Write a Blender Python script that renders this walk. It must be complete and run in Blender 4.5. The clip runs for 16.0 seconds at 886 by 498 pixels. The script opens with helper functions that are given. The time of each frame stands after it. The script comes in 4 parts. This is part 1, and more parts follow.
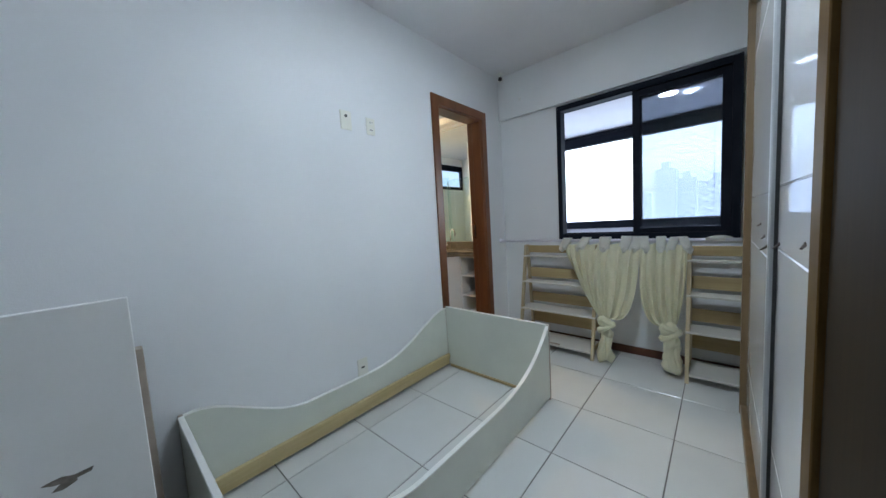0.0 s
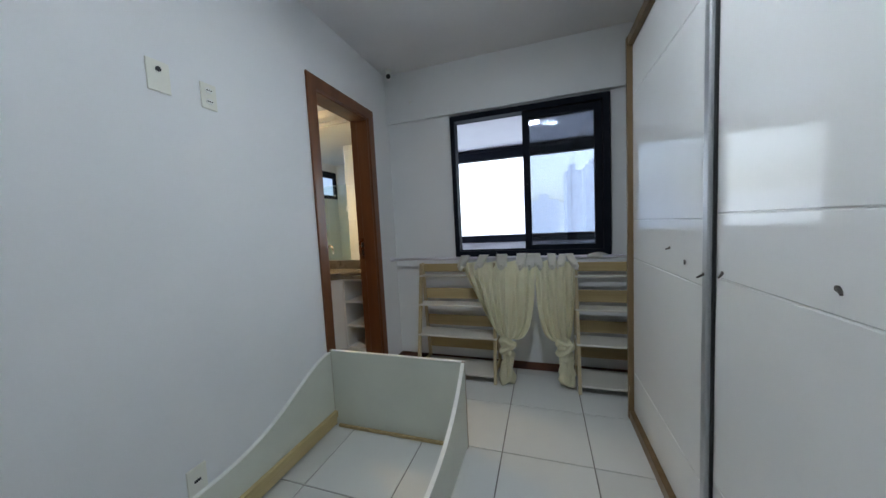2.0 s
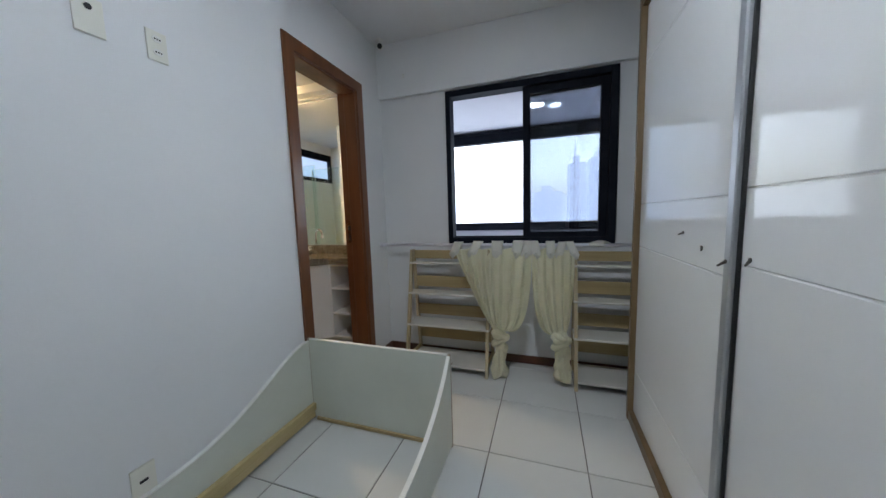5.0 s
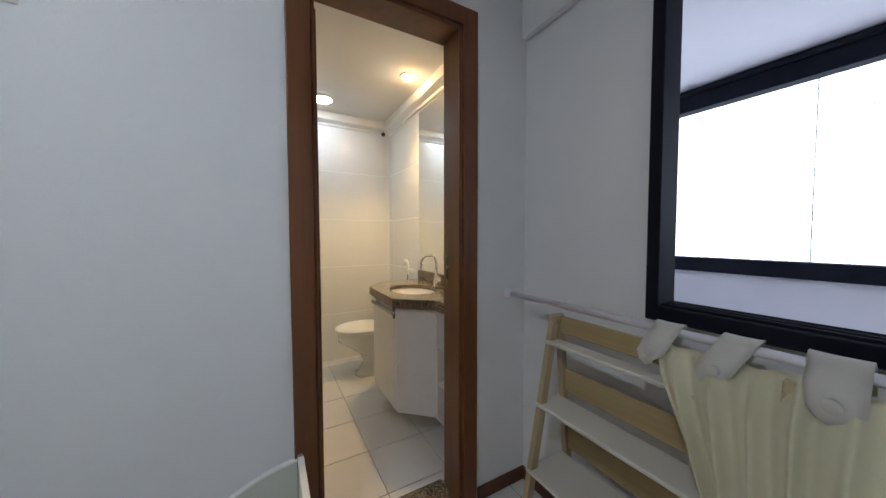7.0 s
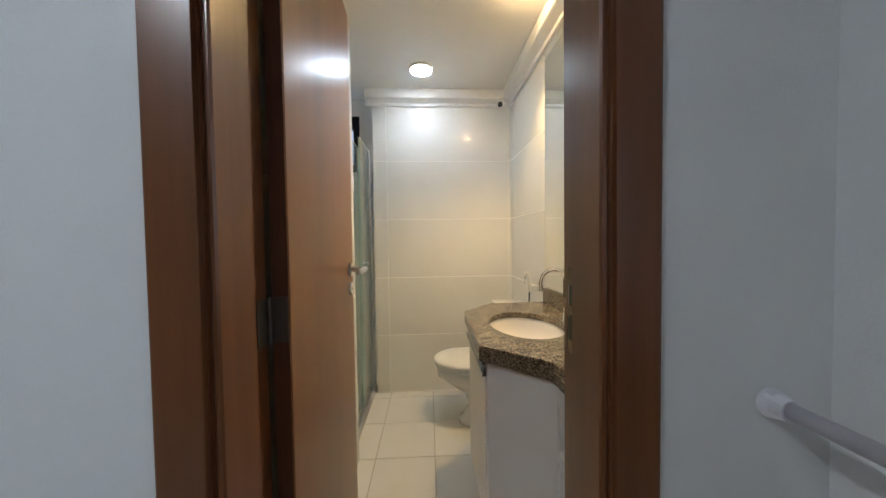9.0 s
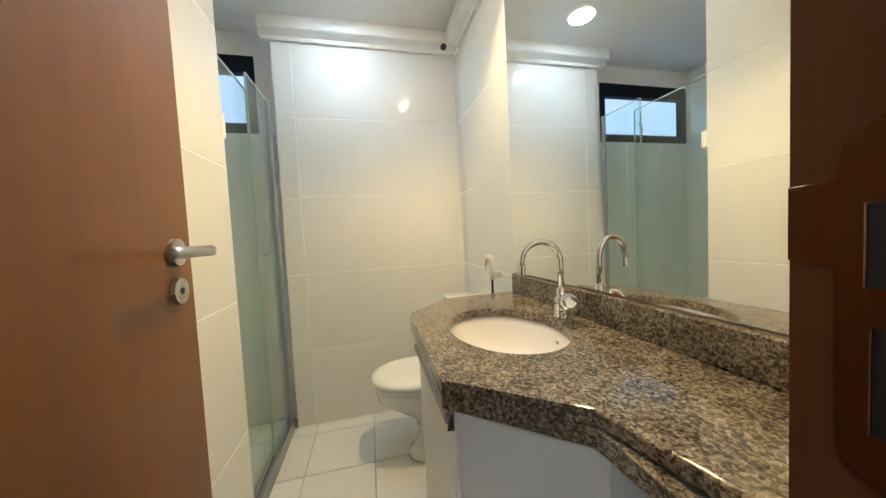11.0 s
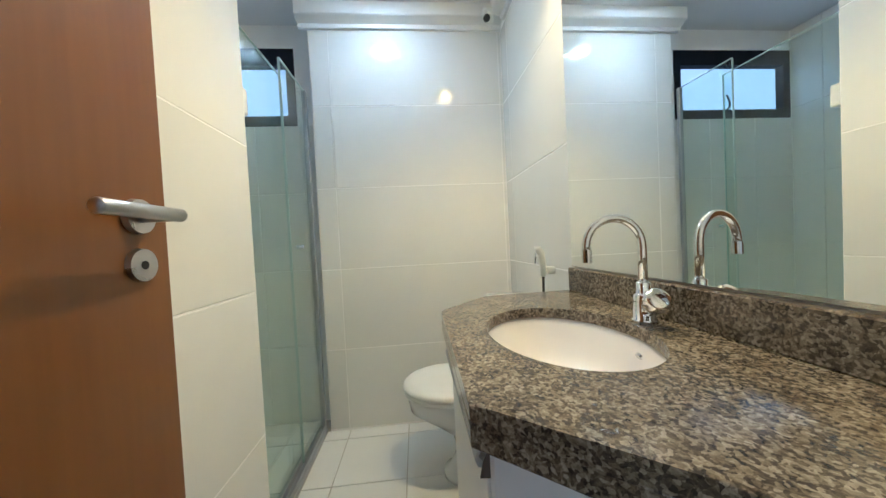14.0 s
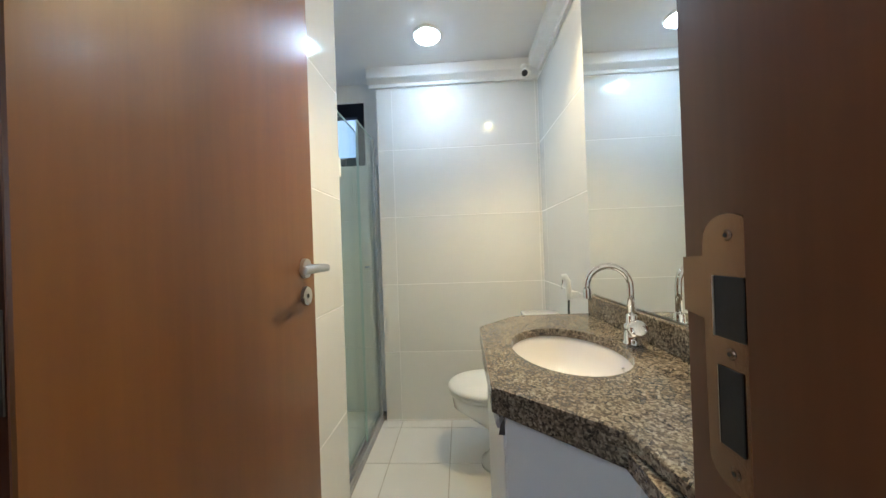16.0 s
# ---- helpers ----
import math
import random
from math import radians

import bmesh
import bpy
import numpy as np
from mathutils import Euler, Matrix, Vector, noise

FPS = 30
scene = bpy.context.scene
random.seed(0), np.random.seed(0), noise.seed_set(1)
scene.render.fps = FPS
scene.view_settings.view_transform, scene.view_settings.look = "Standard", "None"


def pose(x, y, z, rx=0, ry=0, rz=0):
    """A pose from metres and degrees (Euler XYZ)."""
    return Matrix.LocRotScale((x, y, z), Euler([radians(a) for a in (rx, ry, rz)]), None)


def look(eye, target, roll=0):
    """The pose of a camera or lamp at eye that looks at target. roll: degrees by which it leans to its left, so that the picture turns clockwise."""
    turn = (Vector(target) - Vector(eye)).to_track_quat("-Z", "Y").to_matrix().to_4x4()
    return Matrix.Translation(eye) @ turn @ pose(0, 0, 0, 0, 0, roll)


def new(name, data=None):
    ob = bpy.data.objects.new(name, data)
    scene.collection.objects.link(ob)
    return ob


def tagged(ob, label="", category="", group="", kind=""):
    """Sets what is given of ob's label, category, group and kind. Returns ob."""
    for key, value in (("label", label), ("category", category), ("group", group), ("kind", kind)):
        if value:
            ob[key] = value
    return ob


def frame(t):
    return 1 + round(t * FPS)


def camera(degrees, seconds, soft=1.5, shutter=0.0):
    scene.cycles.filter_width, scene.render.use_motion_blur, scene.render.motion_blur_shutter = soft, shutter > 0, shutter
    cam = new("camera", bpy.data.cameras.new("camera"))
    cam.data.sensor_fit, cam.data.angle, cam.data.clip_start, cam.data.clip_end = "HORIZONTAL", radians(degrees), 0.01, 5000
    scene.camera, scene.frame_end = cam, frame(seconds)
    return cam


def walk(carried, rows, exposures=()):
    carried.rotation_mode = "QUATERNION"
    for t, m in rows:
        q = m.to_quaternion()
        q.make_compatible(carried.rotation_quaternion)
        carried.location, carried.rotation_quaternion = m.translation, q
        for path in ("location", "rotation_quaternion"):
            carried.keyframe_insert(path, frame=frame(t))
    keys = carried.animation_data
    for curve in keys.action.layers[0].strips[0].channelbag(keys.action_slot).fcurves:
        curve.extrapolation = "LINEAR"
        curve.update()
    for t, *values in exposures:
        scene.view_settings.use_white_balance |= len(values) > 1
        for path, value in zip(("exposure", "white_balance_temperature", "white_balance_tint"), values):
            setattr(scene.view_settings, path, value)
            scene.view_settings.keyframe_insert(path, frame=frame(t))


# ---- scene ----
cam = camera(110.3, 16.0)
PATH = [
    (0, (0.299, 0.131, 1.168), (-1.034, 1.613, 0.999), -3.4),
    (0.5, (0.179, 0.34, 1.176), (-1.151, 1.825, 1.014), -4.0),
    (1, (0.088, 0.456, 1.179), (-1.111, 2.05, 1.029), -4.1),
    (1.5, (0.011, 0.479, 1.191), (-0.94, 2.232, 1.049), -3.7),
    (2, (-0.069, 0.4, 1.225), (-0.691, 2.296, 1.076), -2.9),
    (2.5, (-0.089, 0.323, 1.243), (-0.426, 2.29, 1.098), -2.3),
    (3, (-0.108, 0.274, 1.249), (-0.277, 2.261, 1.102), -2.1),
    (5.5, (-0.04, 0.843, 1.164), (-0.889, 2.64, 0.945), -1.7),
    (6, (-0.159, 1.233, 1.184), (-1.279, 2.881, 1.011), -1.4),
    (6.5, (-0.193, 1.6, 1.207), (-1.663, 2.95, 1.08), -0.9),
    (7, (-0.25, 1.882, 1.22), (-1.991, 2.864, 1.134), -0.1),
    (7.5, (-0.389, 2.076, 1.228), (-2.294, 2.678, 1.146), 0.6),
    (8, (-0.55, 2.206, 1.261), (-2.527, 2.499, 1.176), 0.4),
    (8.5, (-0.74, 2.292, 1.241), (-2.736, 2.404, 1.169), -0.1),
    (9, (-0.911, 2.331, 1.213), (-2.908, 2.425, 1.154), -0.8),
    (9.5, (-1.1, 2.362, 1.189), (-3.092, 2.533, 1.123), -1.5),
    (12, (-1.48, 2.403, 1.08), (-3.403, 2.944, 0.979), -3.1),
    (12.5, (-1.522, 2.428, 1.065), (-3.455, 2.933, 0.968), -3.2),
    (13, (-1.568, 2.45, 1.046), (-3.524, 2.859, 0.964), -3.3),
    (13.5, (-1.586, 2.454, 1.044), (-3.564, 2.743, 0.977), -3.1),
    (14, (-1.579, 2.444, 1.049), (-3.571, 2.618, 0.999), -2.9),
    (14.5, (-1.523, 2.444, 1.073), (-3.521, 2.536, 1.037), -2.7),
    (15, (-1.448, 2.441, 1.098), (-3.447, 2.478, 1.075), -2.5),
    (15.5, (-1.38, 2.443, 1.12), (-3.38, 2.434, 1.111), -2.3),
    (16, (-1.289, 2.441, 1.143), (-3.286, 2.335, 1.15), -2.0),
]
EXPOSURES = [(0.0, 2.4, 5900, 8), (1.0, 2.1, 6050, 8), (2.0, 1.98, 6200, 9), (3.0, 1.95, 6200, 10), (5.5, 2.03, 6200, 12), (7.0, 1.90, 6350, 14), (8.0, 1.82, 6400, 13), (8.5, 1.84, 6350, 13), (9.0, 1.88, 6250, 11), (9.5, 2.07, 6450, 9), (12.0, 2.16, 5500, 4), (13.0, 2.08, 5300, 3), (14.5, 2.1, 5080, 4), (16.0, 2.11, 5250, 6)]
walk(cam, [(t, look(eye, target, roll)) for t, eye, target, roll in PATH], EXPOSURES)

# ---- light of the place ----
world = bpy.data.worlds.new("sky")
scene.world = world
world.use_nodes = True
wn = world.node_tree.nodes
sky = wn.new("ShaderNodeTexSky")
sky.sky_type = "NISHITA"
sky.sun_disc = False
sky.sun_elevation = radians(28)
sky.sun_rotation = radians(200)
sky.air_density, sky.dust_density, sky.ozone_density = 1.0, 3.0, 1.5
pale = wn.new("ShaderNodeHueSaturation")
pale.inputs["Saturation"].default_value = 0.45
pale.inputs["Value"].default_value = 1.6
world.node_tree.links.new(sky.outputs["Color"], pale.inputs["Color"])
world.node_tree.links.new(pale.outputs["Color"], wn["Background"].inputs["Color"])
wn["Background"].inputs["Strength"].default_value = 0.15
sun = new("sun", bpy.data.lights.new("sun", "SUN"))
sun.data.energy, sun.data.angle, sun.data.color = 0.6, radians(20), (1.0, 0.95, 0.9)
sun.matrix_world = look((0, -20, 12), (0, 0, 0))

# ---- materials ----
MATS = {}


def nodes_of(name):
    m = bpy.data.materials.new(name)
    m.use_nodes = True
    MATS[name] = m
    return m, m.node_tree.nodes, m.node_tree.links, m.node_tree.nodes["Principled BSDF"]


def coords(n, l, scale=(1, 1, 1), kind="Object"):
    tc = n.new("ShaderNodeTexCoord")
    mp = n.new("ShaderNodeMapping")
    mp.inputs["Scale"].default_value = scale
    l.new(tc.outputs[kind], mp.inputs["Vector"])
    return mp.outputs["Vector"]


def noise_tex(n, l, vec, scale, detail=4.0, rough=0.55):
    t = n.new("ShaderNodeTexNoise")
    t.inputs["Scale"].default_value = scale
    t.inputs["Detail"].default_value = detail
    t.inputs["Roughness"].default_value = rough
    l.new(vec, t.inputs["Vector"])
    return t.outputs["Fac"]


def ramp(n, l, fac, stops):
    r = n.new("ShaderNodeValToRGB")
    e = r.color_ramp.elements
    while len(e) < len(stops):
        e.new(0.5)
    for k, (p, c) in enumerate(stops):
        e[k].position = p
        e[k].color = (*c, 1)
    l.new(fac, r.inputs["Fac"])
    return r.outputs["Color"]


def bump(n, l, p, height, strength, dist):
    b = n.new("ShaderNodeBump")
    b.inputs["Strength"].default_value = strength
    b.inputs["Distance"].default_value = dist
    l.new(height, b.inputs["Height"])
    l.new(b.outputs["Normal"], p.inputs["Normal"])


def surface(name, c0, c1, rough=0.5, scale=3.0, fine=120.0, relief=0.15, metal=0.0, spec=0.5, coat=0.0, dist=0.002):
    """A paint, ceramic or laminate: slow blotches between two tones, fine relief, uneven gloss."""
    m, n, l, p = nodes_of(name)
    v = coords(n, l)
    slow = noise_tex(n, l, v, scale)
    l.new(ramp(n, l, slow, [(0.3, c0), (0.7, c1)]), p.inputs["Base Color"])
    grain = noise_tex(n, l, v, fine, 3.0)
    mr = n.new("ShaderNodeMapRange")
    mr.inputs["To Min"].default_value, mr.inputs["To Max"].default_value = rough * 0.85, min(1.0, rough * 1.15)
    l.new(slow, mr.inputs["Value"])
    l.new(mr.outputs["Result"], p.inputs["Roughness"])
    p.inputs["Metallic"].default_value = metal
    p.inputs["Specular IOR Level"].default_value = spec
    p.inputs["Coat Weight"].default_value = coat
    p.inputs["Coat Roughness"].default_value = 0.08
    if relief:
        bump(n, l, p, grain, relief, dist)
    return m


def wood(name, tones, axis=2, rough=0.35, coat=0.0, scale=1.0, fine=0.28, spec=0.5):
    m, n, l, p = nodes_of(name)
    p.inputs["Specular IOR Level"].default_value = spec
    s = [9.0 * scale, 9.0 * scale, 9.0 * scale]
    s[axis] = 0.7 * scale
    v = coords(n, l, tuple(s))
    a = noise_tex(n, l, v, 1.2, 6.0, 0.6)
    s2 = [130.0, 130.0, 130.0]
    s2[axis] = 3.0
    b = noise_tex(n, l, coords(n, l, tuple(s2)), 1.0, 2.0)
    mx = n.new("ShaderNodeMix")
    mx.inputs["Factor"].default_value = fine
    l.new(a, mx.inputs["A"])
    l.new(b, mx.inputs["B"])
    l.new(ramp(n, l, mx.outputs["Result"], [(0.32, tones[0]), (0.5, tones[1]), (0.68, tones[2])]), p.inputs["Base Color"])
    p.inputs["Roughness"].default_value = rough
    p.inputs["Coat Weight"].default_value = coat
    p.inputs["Coat Roughness"].default_value = 0.15
    bump(n, l, p, b, 0.10, 0.0006)
    return m


def tile(name, c0, c1, rough, wave=0.05):
    """Glazed tile: each piece a little off its neighbours."""
    m, n, l, p = nodes_of(name)
    oi = n.new("ShaderNodeObjectInfo")
    v = coords(n, l)
    add = n.new("ShaderNodeVectorMath")
    add.operation = "ADD"
    comb = n.new("ShaderNodeCombineXYZ")
    mul = n.new("ShaderNodeMath")
    mul.operation = "MULTIPLY"
    mul.inputs[1].default_value = 50.0
    l.new(oi.outputs["Random"], mul.inputs[0])
    l.new(mul.outputs[0], comb.inputs["X"])
    l.new(v, add.inputs[0])
    l.new(comb.outputs[0], add.inputs[1])
    slow = noise_tex(n, l, add.outputs[0], 2.5)
    mx = n.new("ShaderNodeMix")
    mx.inputs["Factor"].default_value = 0.35
    l.new(slow, mx.inputs["A"])
    l.new(oi.outputs["Random"], mx.inputs["B"])
    l.new(ramp(n, l, mx.outputs["Result"], [(0.25, c0), (0.75, c1)]), p.inputs["Base Color"])
    p.inputs["Roughness"].default_value = rough
    wavy = noise_tex(n, l, add.outputs[0], 7.0, 2.0)
    bump(n, l, p, wavy, wave, 0.01)
    return m


def glass(name, tint, gloss=0.9):
    m, n, l, p = nodes_of(name)
    n.remove(p)
    tr = n.new("ShaderNodeBsdfTransparent")
    tr.inputs["Color"].default_value = (*tint, 1)
    gl = n.new("ShaderNodeBsdfGlossy")
    gl.inputs["Roughness"].default_value = 0.0
    fr = n.new("ShaderNodeLayerWeight")
    fr.inputs["Blend"].default_value = 0.5
    po = n.new("ShaderNodeMath")
    po.operation = "POWER"
    po.inputs[1].default_value = 5.0
    mu = n.new("ShaderNodeMath")
    mu.operation = "MULTIPLY_ADD"
    mu.inputs[1].default_value = 0.9 * gloss
    mu.inputs[2].default_value = 0.042 * gloss
    l.new(fr.outputs["Facing"], po.inputs[0])
    l.new(po.outputs[0], mu.inputs[0])
    mix = n.new("ShaderNodeMixShader")
    l.new(mu.outputs[0], mix.inputs[0])
    l.new(tr.outputs[0], mix.inputs[1])
    l.new(gl.outputs[0], mix.inputs[2])
    l.new(mix.outputs[0], n["Material Output"].inputs["Surface"])
    return m


def glow(name, color, strength, base=0.5):
    m, n, l, p = nodes_of(name)
    p.inputs["Base Color"].default_value = (*[c * base for c in color], 1)
    p.inputs["Emission Color"].default_value = (*color, 1)
    p.inputs["Emission Strength"].default_value = strength
    return m


def granite(name):
    m, n, l, p = nodes_of(name)
    v = coords(n, l)
    warp = noise_tex(n, l, v, 14.0, 3.0)
    wob = n.new("ShaderNodeTexNoise")
    wob.inputs["Scale"].default_value = 75.0
    wob.inputs["Detail"].default_value = 3.0
    l.new(v, wob.inputs["Vector"])
    ma = n.new("ShaderNodeVectorMath")
    ma.operation = "MULTIPLY_ADD"
    ma.inputs[1].default_value = (0.012, 0.012, 0.012)
    l.new(wob.outputs["Color"], ma.inputs[0])
    l.new(v, ma.inputs[2])
    vo = n.new("ShaderNodeTexVoronoi")
    vo.inputs["Scale"].default_value = 240.0
    l.new(ma.outputs[0], vo.inputs["Vector"])
    sep = n.new("ShaderNodeSeparateColor")
    l.new(vo.outputs["Color"], sep.inputs["Color"])
    fine = noise_tex(n, l, ma.outputs[0], 135.0, 5.0, 0.74)
    mx = n.new("ShaderNodeMix")
    mx.inputs["Factor"].default_value = 0.66
    l.new(sep.outputs[0], mx.inputs["A"])
    l.new(fine, mx.inputs["B"])
    mx2 = n.new("ShaderNodeMix")
    mx2.inputs["Factor"].default_value = 0.28
    l.new(mx.outputs["Result"], mx2.inputs["A"])
    l.new(warp, mx2.inputs["B"])
    col = ramp(n, l, mx2.outputs["Result"], [(0.34, (0.030, 0.026, 0.022)), (0.43, (0.082, 0.064, 0.046)), (0.50, (0.160, 0.128, 0.086)), (0.57, (0.255, 0.208, 0.145)), (0.68, (0.41, 0.355, 0.27))])
    l.new(col, p.inputs["Base Color"])
    p.inputs["Roughness"].default_value = 0.14
    bump(n, l, p, fine, 0.03, 0.0005)
    return m


def cloth(name, c0, c1):
    m, n, l, p = nodes_of(name)
    v = coords(n, l)
    slow = noise_tex(n, l, v, 6.0)
    weave = noise_tex(n, l, coords(n, l, (900, 900, 250)), 1.0, 2.0)
    l.new(ramp(n, l, slow, [(0.3, c0), (0.7, c1)]), p.inputs["Base Color"])
    p.inputs["Roughness"].default_value = 0.75
    p.inputs["Sheen Weight"].default_value = 0.25
    bump(n, l, p, weave, 0.25, 0.001)
    tr = n.new("ShaderNodeBsdfTranslucent")
    tr.inputs["Color"].default_value = (0.85, 0.82, 0.68, 1)
    mix = n.new("ShaderNodeMixShader")
    mix.inputs[0].default_value = 0.38
    l.new(p.outputs[0], mix.inputs[1])
    l.new(tr.outputs[0], mix.inputs[2])
    l.new(mix.outputs[0], n["Material Output"].inputs["Surface"])
    return m


PAINT = surface("white_wall_paint", (0.76, 0.77, 0.78), (0.82, 0.825, 0.83), 0.55, 1.2, 220, 0.25)
CEIL = surface("white_ceiling_paint", (0.74, 0.74, 0.75), (0.80, 0.80, 0.80), 0.8, 1.5, 180, 0.2)
PLASTER = surface("smooth_white_cornice", (0.78, 0.78, 0.77), (0.84, 0.84, 0.83), 0.5, 4, 150, 0.1)
FLOOR_TILE = tile("glossy_white_floor_tile", (0.60, 0.60, 0.575), (0.68, 0.68, 0.655), 0.15, 0.03)
BATH_TILE = tile("white_bathroom_floor_tile", (0.70, 0.69, 0.66), (0.79, 0.78, 0.75), 0.22, 0.03)
WALL_TILE = tile("glossy_white_wall_tile", (0.765, 0.76, 0.73), (0.825, 0.82, 0.79), 0.11, 0.06)
GROUT_D = surface("grey_floor_grout", (0.13, 0.12, 0.11), (0.22, 0.21, 0.19), 0.9, 8, 200, 0.3)
GROUT_B = surface("beige_bathroom_grout", (0.40, 0.36, 0.30), (0.50, 0.46, 0.40), 0.9, 8, 200, 0.3)
GROUT_W = surface("white_wall_grout", (0.90, 0.89, 0.87), (0.94, 0.93, 0.91), 0.85, 8, 200, 0.3)
MAHOGANY = wood("dark_varnished_wood", [(0.085, 0.028, 0.009), (0.135, 0.046, 0.015), (0.195, 0.070, 0.024)], 2, 0.34, 0.15, 0.7, 0.12)
DOORWOOD = wood("reddish_brown_door_veneer", [(0.118, 0.042, 0.008), (0.172, 0.064, 0.012), (0.230, 0.092, 0.019)], 2, 0.36, 0.14, 0.38, 0.05)
SKIRT = wood("dark_wood_skirting", [(0.05, 0.017, 0.009), (0.09, 0.03, 0.014), (0.13, 0.045, 0.02)], 0, 0.4)
EDGE_SHADE = wood("shaded_wood_edge", [(0.05, 0.017, 0.009), (0.09, 0.03, 0.014), (0.13, 0.045, 0.02)], 2, 0.4)
SKIRT_Y = wood("dark_wood_skirting_side", [(0.05, 0.017, 0.009), (0.09, 0.03, 0.014), (0.13, 0.045, 0.02)], 1, 0.4)
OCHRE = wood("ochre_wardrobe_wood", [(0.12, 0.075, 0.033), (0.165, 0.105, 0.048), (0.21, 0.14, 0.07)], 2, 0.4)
DOOR_SHADE = wood("shaded_brown_wood", [(0.017, 0.010, 0.004), (0.024, 0.014, 0.005), (0.032, 0.019, 0.007)], 2, 0.65, spec=0.12)
# the same ochre, darkened: shade is put into the colour
OCHRE_SHADE = wood("shaded_ochre_wood", [(0.085, 0.047, 0.014), (0.115, 0.066, 0.021), (0.145, 0.085, 0.030)], 2, 0.55, spec=0.1)
PINE = wood("pale_pine", [(0.42, 0.34, 0.20), (0.50, 0.41, 0.26), (0.57, 0.48, 0.32)], 2, 0.55)
PINE_X = wood("pale_pine_rail", [(0.34, 0.25, 0.115), (0.41, 0.31, 0.15), (0.48, 0.37, 0.19)], 0, 0.55)
PINE_Y = wood("yellow_pine_batten", [(0.42, 0.32, 0.14), (0.52, 0.41, 0.20), (0.60, 0.49, 0.26)], 1, 0.5)
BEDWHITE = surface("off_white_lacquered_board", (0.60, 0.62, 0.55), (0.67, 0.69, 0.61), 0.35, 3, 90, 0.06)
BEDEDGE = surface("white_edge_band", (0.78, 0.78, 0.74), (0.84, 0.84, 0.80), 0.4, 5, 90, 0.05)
SHELFWHITE = surface("cream_white_shelf_board", (0.64, 0.615, 0.55), (0.70, 0.675, 0.61), 0.45, 3, 90, 0.06)
BEIGE = surface("raw_beige_board", (0.34, 0.28, 0.22), (0.44, 0.37, 0.30), 0.7, 9, 160, 0.2)
WHITEBOARD = surface("white_laminate", (0.74, 0.74, 0.72), (0.80, 0.80, 0.78), 0.4, 3, 90, 0.06)
GLOSSWHITE = surface("gloss_white_lacquer", (0.78, 0.78, 0.77), (0.83, 0.83, 0.82), 0.075, 2, 40, 0.0, spec=0.36, coat=0.05)
ALU = surface("brushed_aluminium", (0.40, 0.41, 0.43), (0.48, 0.49, 0.51), 0.42, 6, 300, 0.1, metal=0.7)
CHROME = surface("chrome", (0.86, 0.86, 0.87), (0.90, 0.90, 0.91), 0.06, 5, 50, 0.0, metal=1.0)
STEEL = surface("satin_steel", (0.50, 0.485, 0.47), (0.58, 0.565, 0.55), 0.28, 8, 260, 0.08, metal=1.0)
BLACKALU = surface("black_anodised_aluminium", (0.008, 0.010, 0.016), (0.015, 0.017, 0.024), 0.65, 6, 200, 0.1, spec=0.06)
# brown tint stands in for dark wood reflected in the metal
STRIKE_METAL = surface("reflection_tinted_metal", (0.20, 0.13, 0.09), (0.28, 0.19, 0.13), 0.22, 8, 200, 0.05, metal=1.0)
HINGE = surface("dull_bronze_hinge", (0.09, 0.078, 0.07), (0.15, 0.13, 0.118), 0.38, 8, 200, 0.1, metal=0.7)
BLACK = surface("black_rubber", (0.01, 0.01, 0.01), (0.02, 0.02, 0.02), 0.5, 6, 200, 0.1)
PLASTIC = surface("white_plastic", (0.76, 0.76, 0.72), (0.82, 0.82, 0.78), 0.35, 6, 120, 0.05)
IVORY = surface("ivory_plastic", (0.76, 0.75, 0.67), (0.82, 0.81, 0.73), 0.35, 6, 120, 0.05)
LILAC = surface("white_painted_rod", (0.72, 0.71, 0.77), (0.79, 0.78, 0.83), 0.4, 6, 100, 0.05)
CERAMIC = surface("white_sanitary_ceramic", (0.80, 0.795, 0.77), (0.85, 0.845, 0.82), 0.08, 2, 30, 0.0, coat=0.5)
BOWL = surface("cream_basin_ceramic", (0.87, 0.835, 0.80), (0.90, 0.865, 0.83), 0.07, 2, 30, 0.0, coat=0.5)
GRANITE = granite("brown_grey_granite")
CURTAIN = cloth("cream_curtain_cloth", (0.83, 0.79, 0.55), (0.89, 0.865, 0.67))
TABS = cloth("white_tab_cloth", (0.76, 0.75, 0.72), (0.82, 0.81, 0.78))
TINT = glass("grey_tinted_glass", (0.70, 0.72, 0.75), 1.0)
SHOWER = glass("green_shower_glass", (0.925, 0.978, 0.955), 1.0)
GLASSEDGE = surface("green_glass_edge", (0.42, 0.56, 0.52), (0.50, 0.63, 0.59), 0.15, 5, 50, 0.0)
POLISHED = surface("polished_glass_edge", (0.62, 0.74, 0.72), (0.70, 0.80, 0.78), 0.12, 5, 50, 0.0)
FROST = glow("frosted_pane_glow", (0.55, 0.70, 1.0), 0.25)
MIRROR = surface("silvered_mirror", (0.88, 0.90, 0.89), (0.89, 0.91, 0.90), 0.005, 1, 10, 0.0, metal=1.0)
LAMP_W = glow("white_led_diffuser", (0.76, 0.90, 1.0), 21.0)
LAMP_Y = glow("warm_bulb", (1.0, 0.66, 0.28), 75.0)
LAMP_B = glow("bedroom_led_diffuser", (0.86, 0.94, 1.0), 47.0)
STAIN = surface("brown_stain", (0.10, 0.08, 0.06), (0.25, 0.22, 0.19), 0.8, 40, 200, 0.2)
BALC = surface("pale_balcony_paint", (0.54, 0.535, 0.58), (0.60, 0.595, 0.64), 0.7, 2, 150, 0.2)
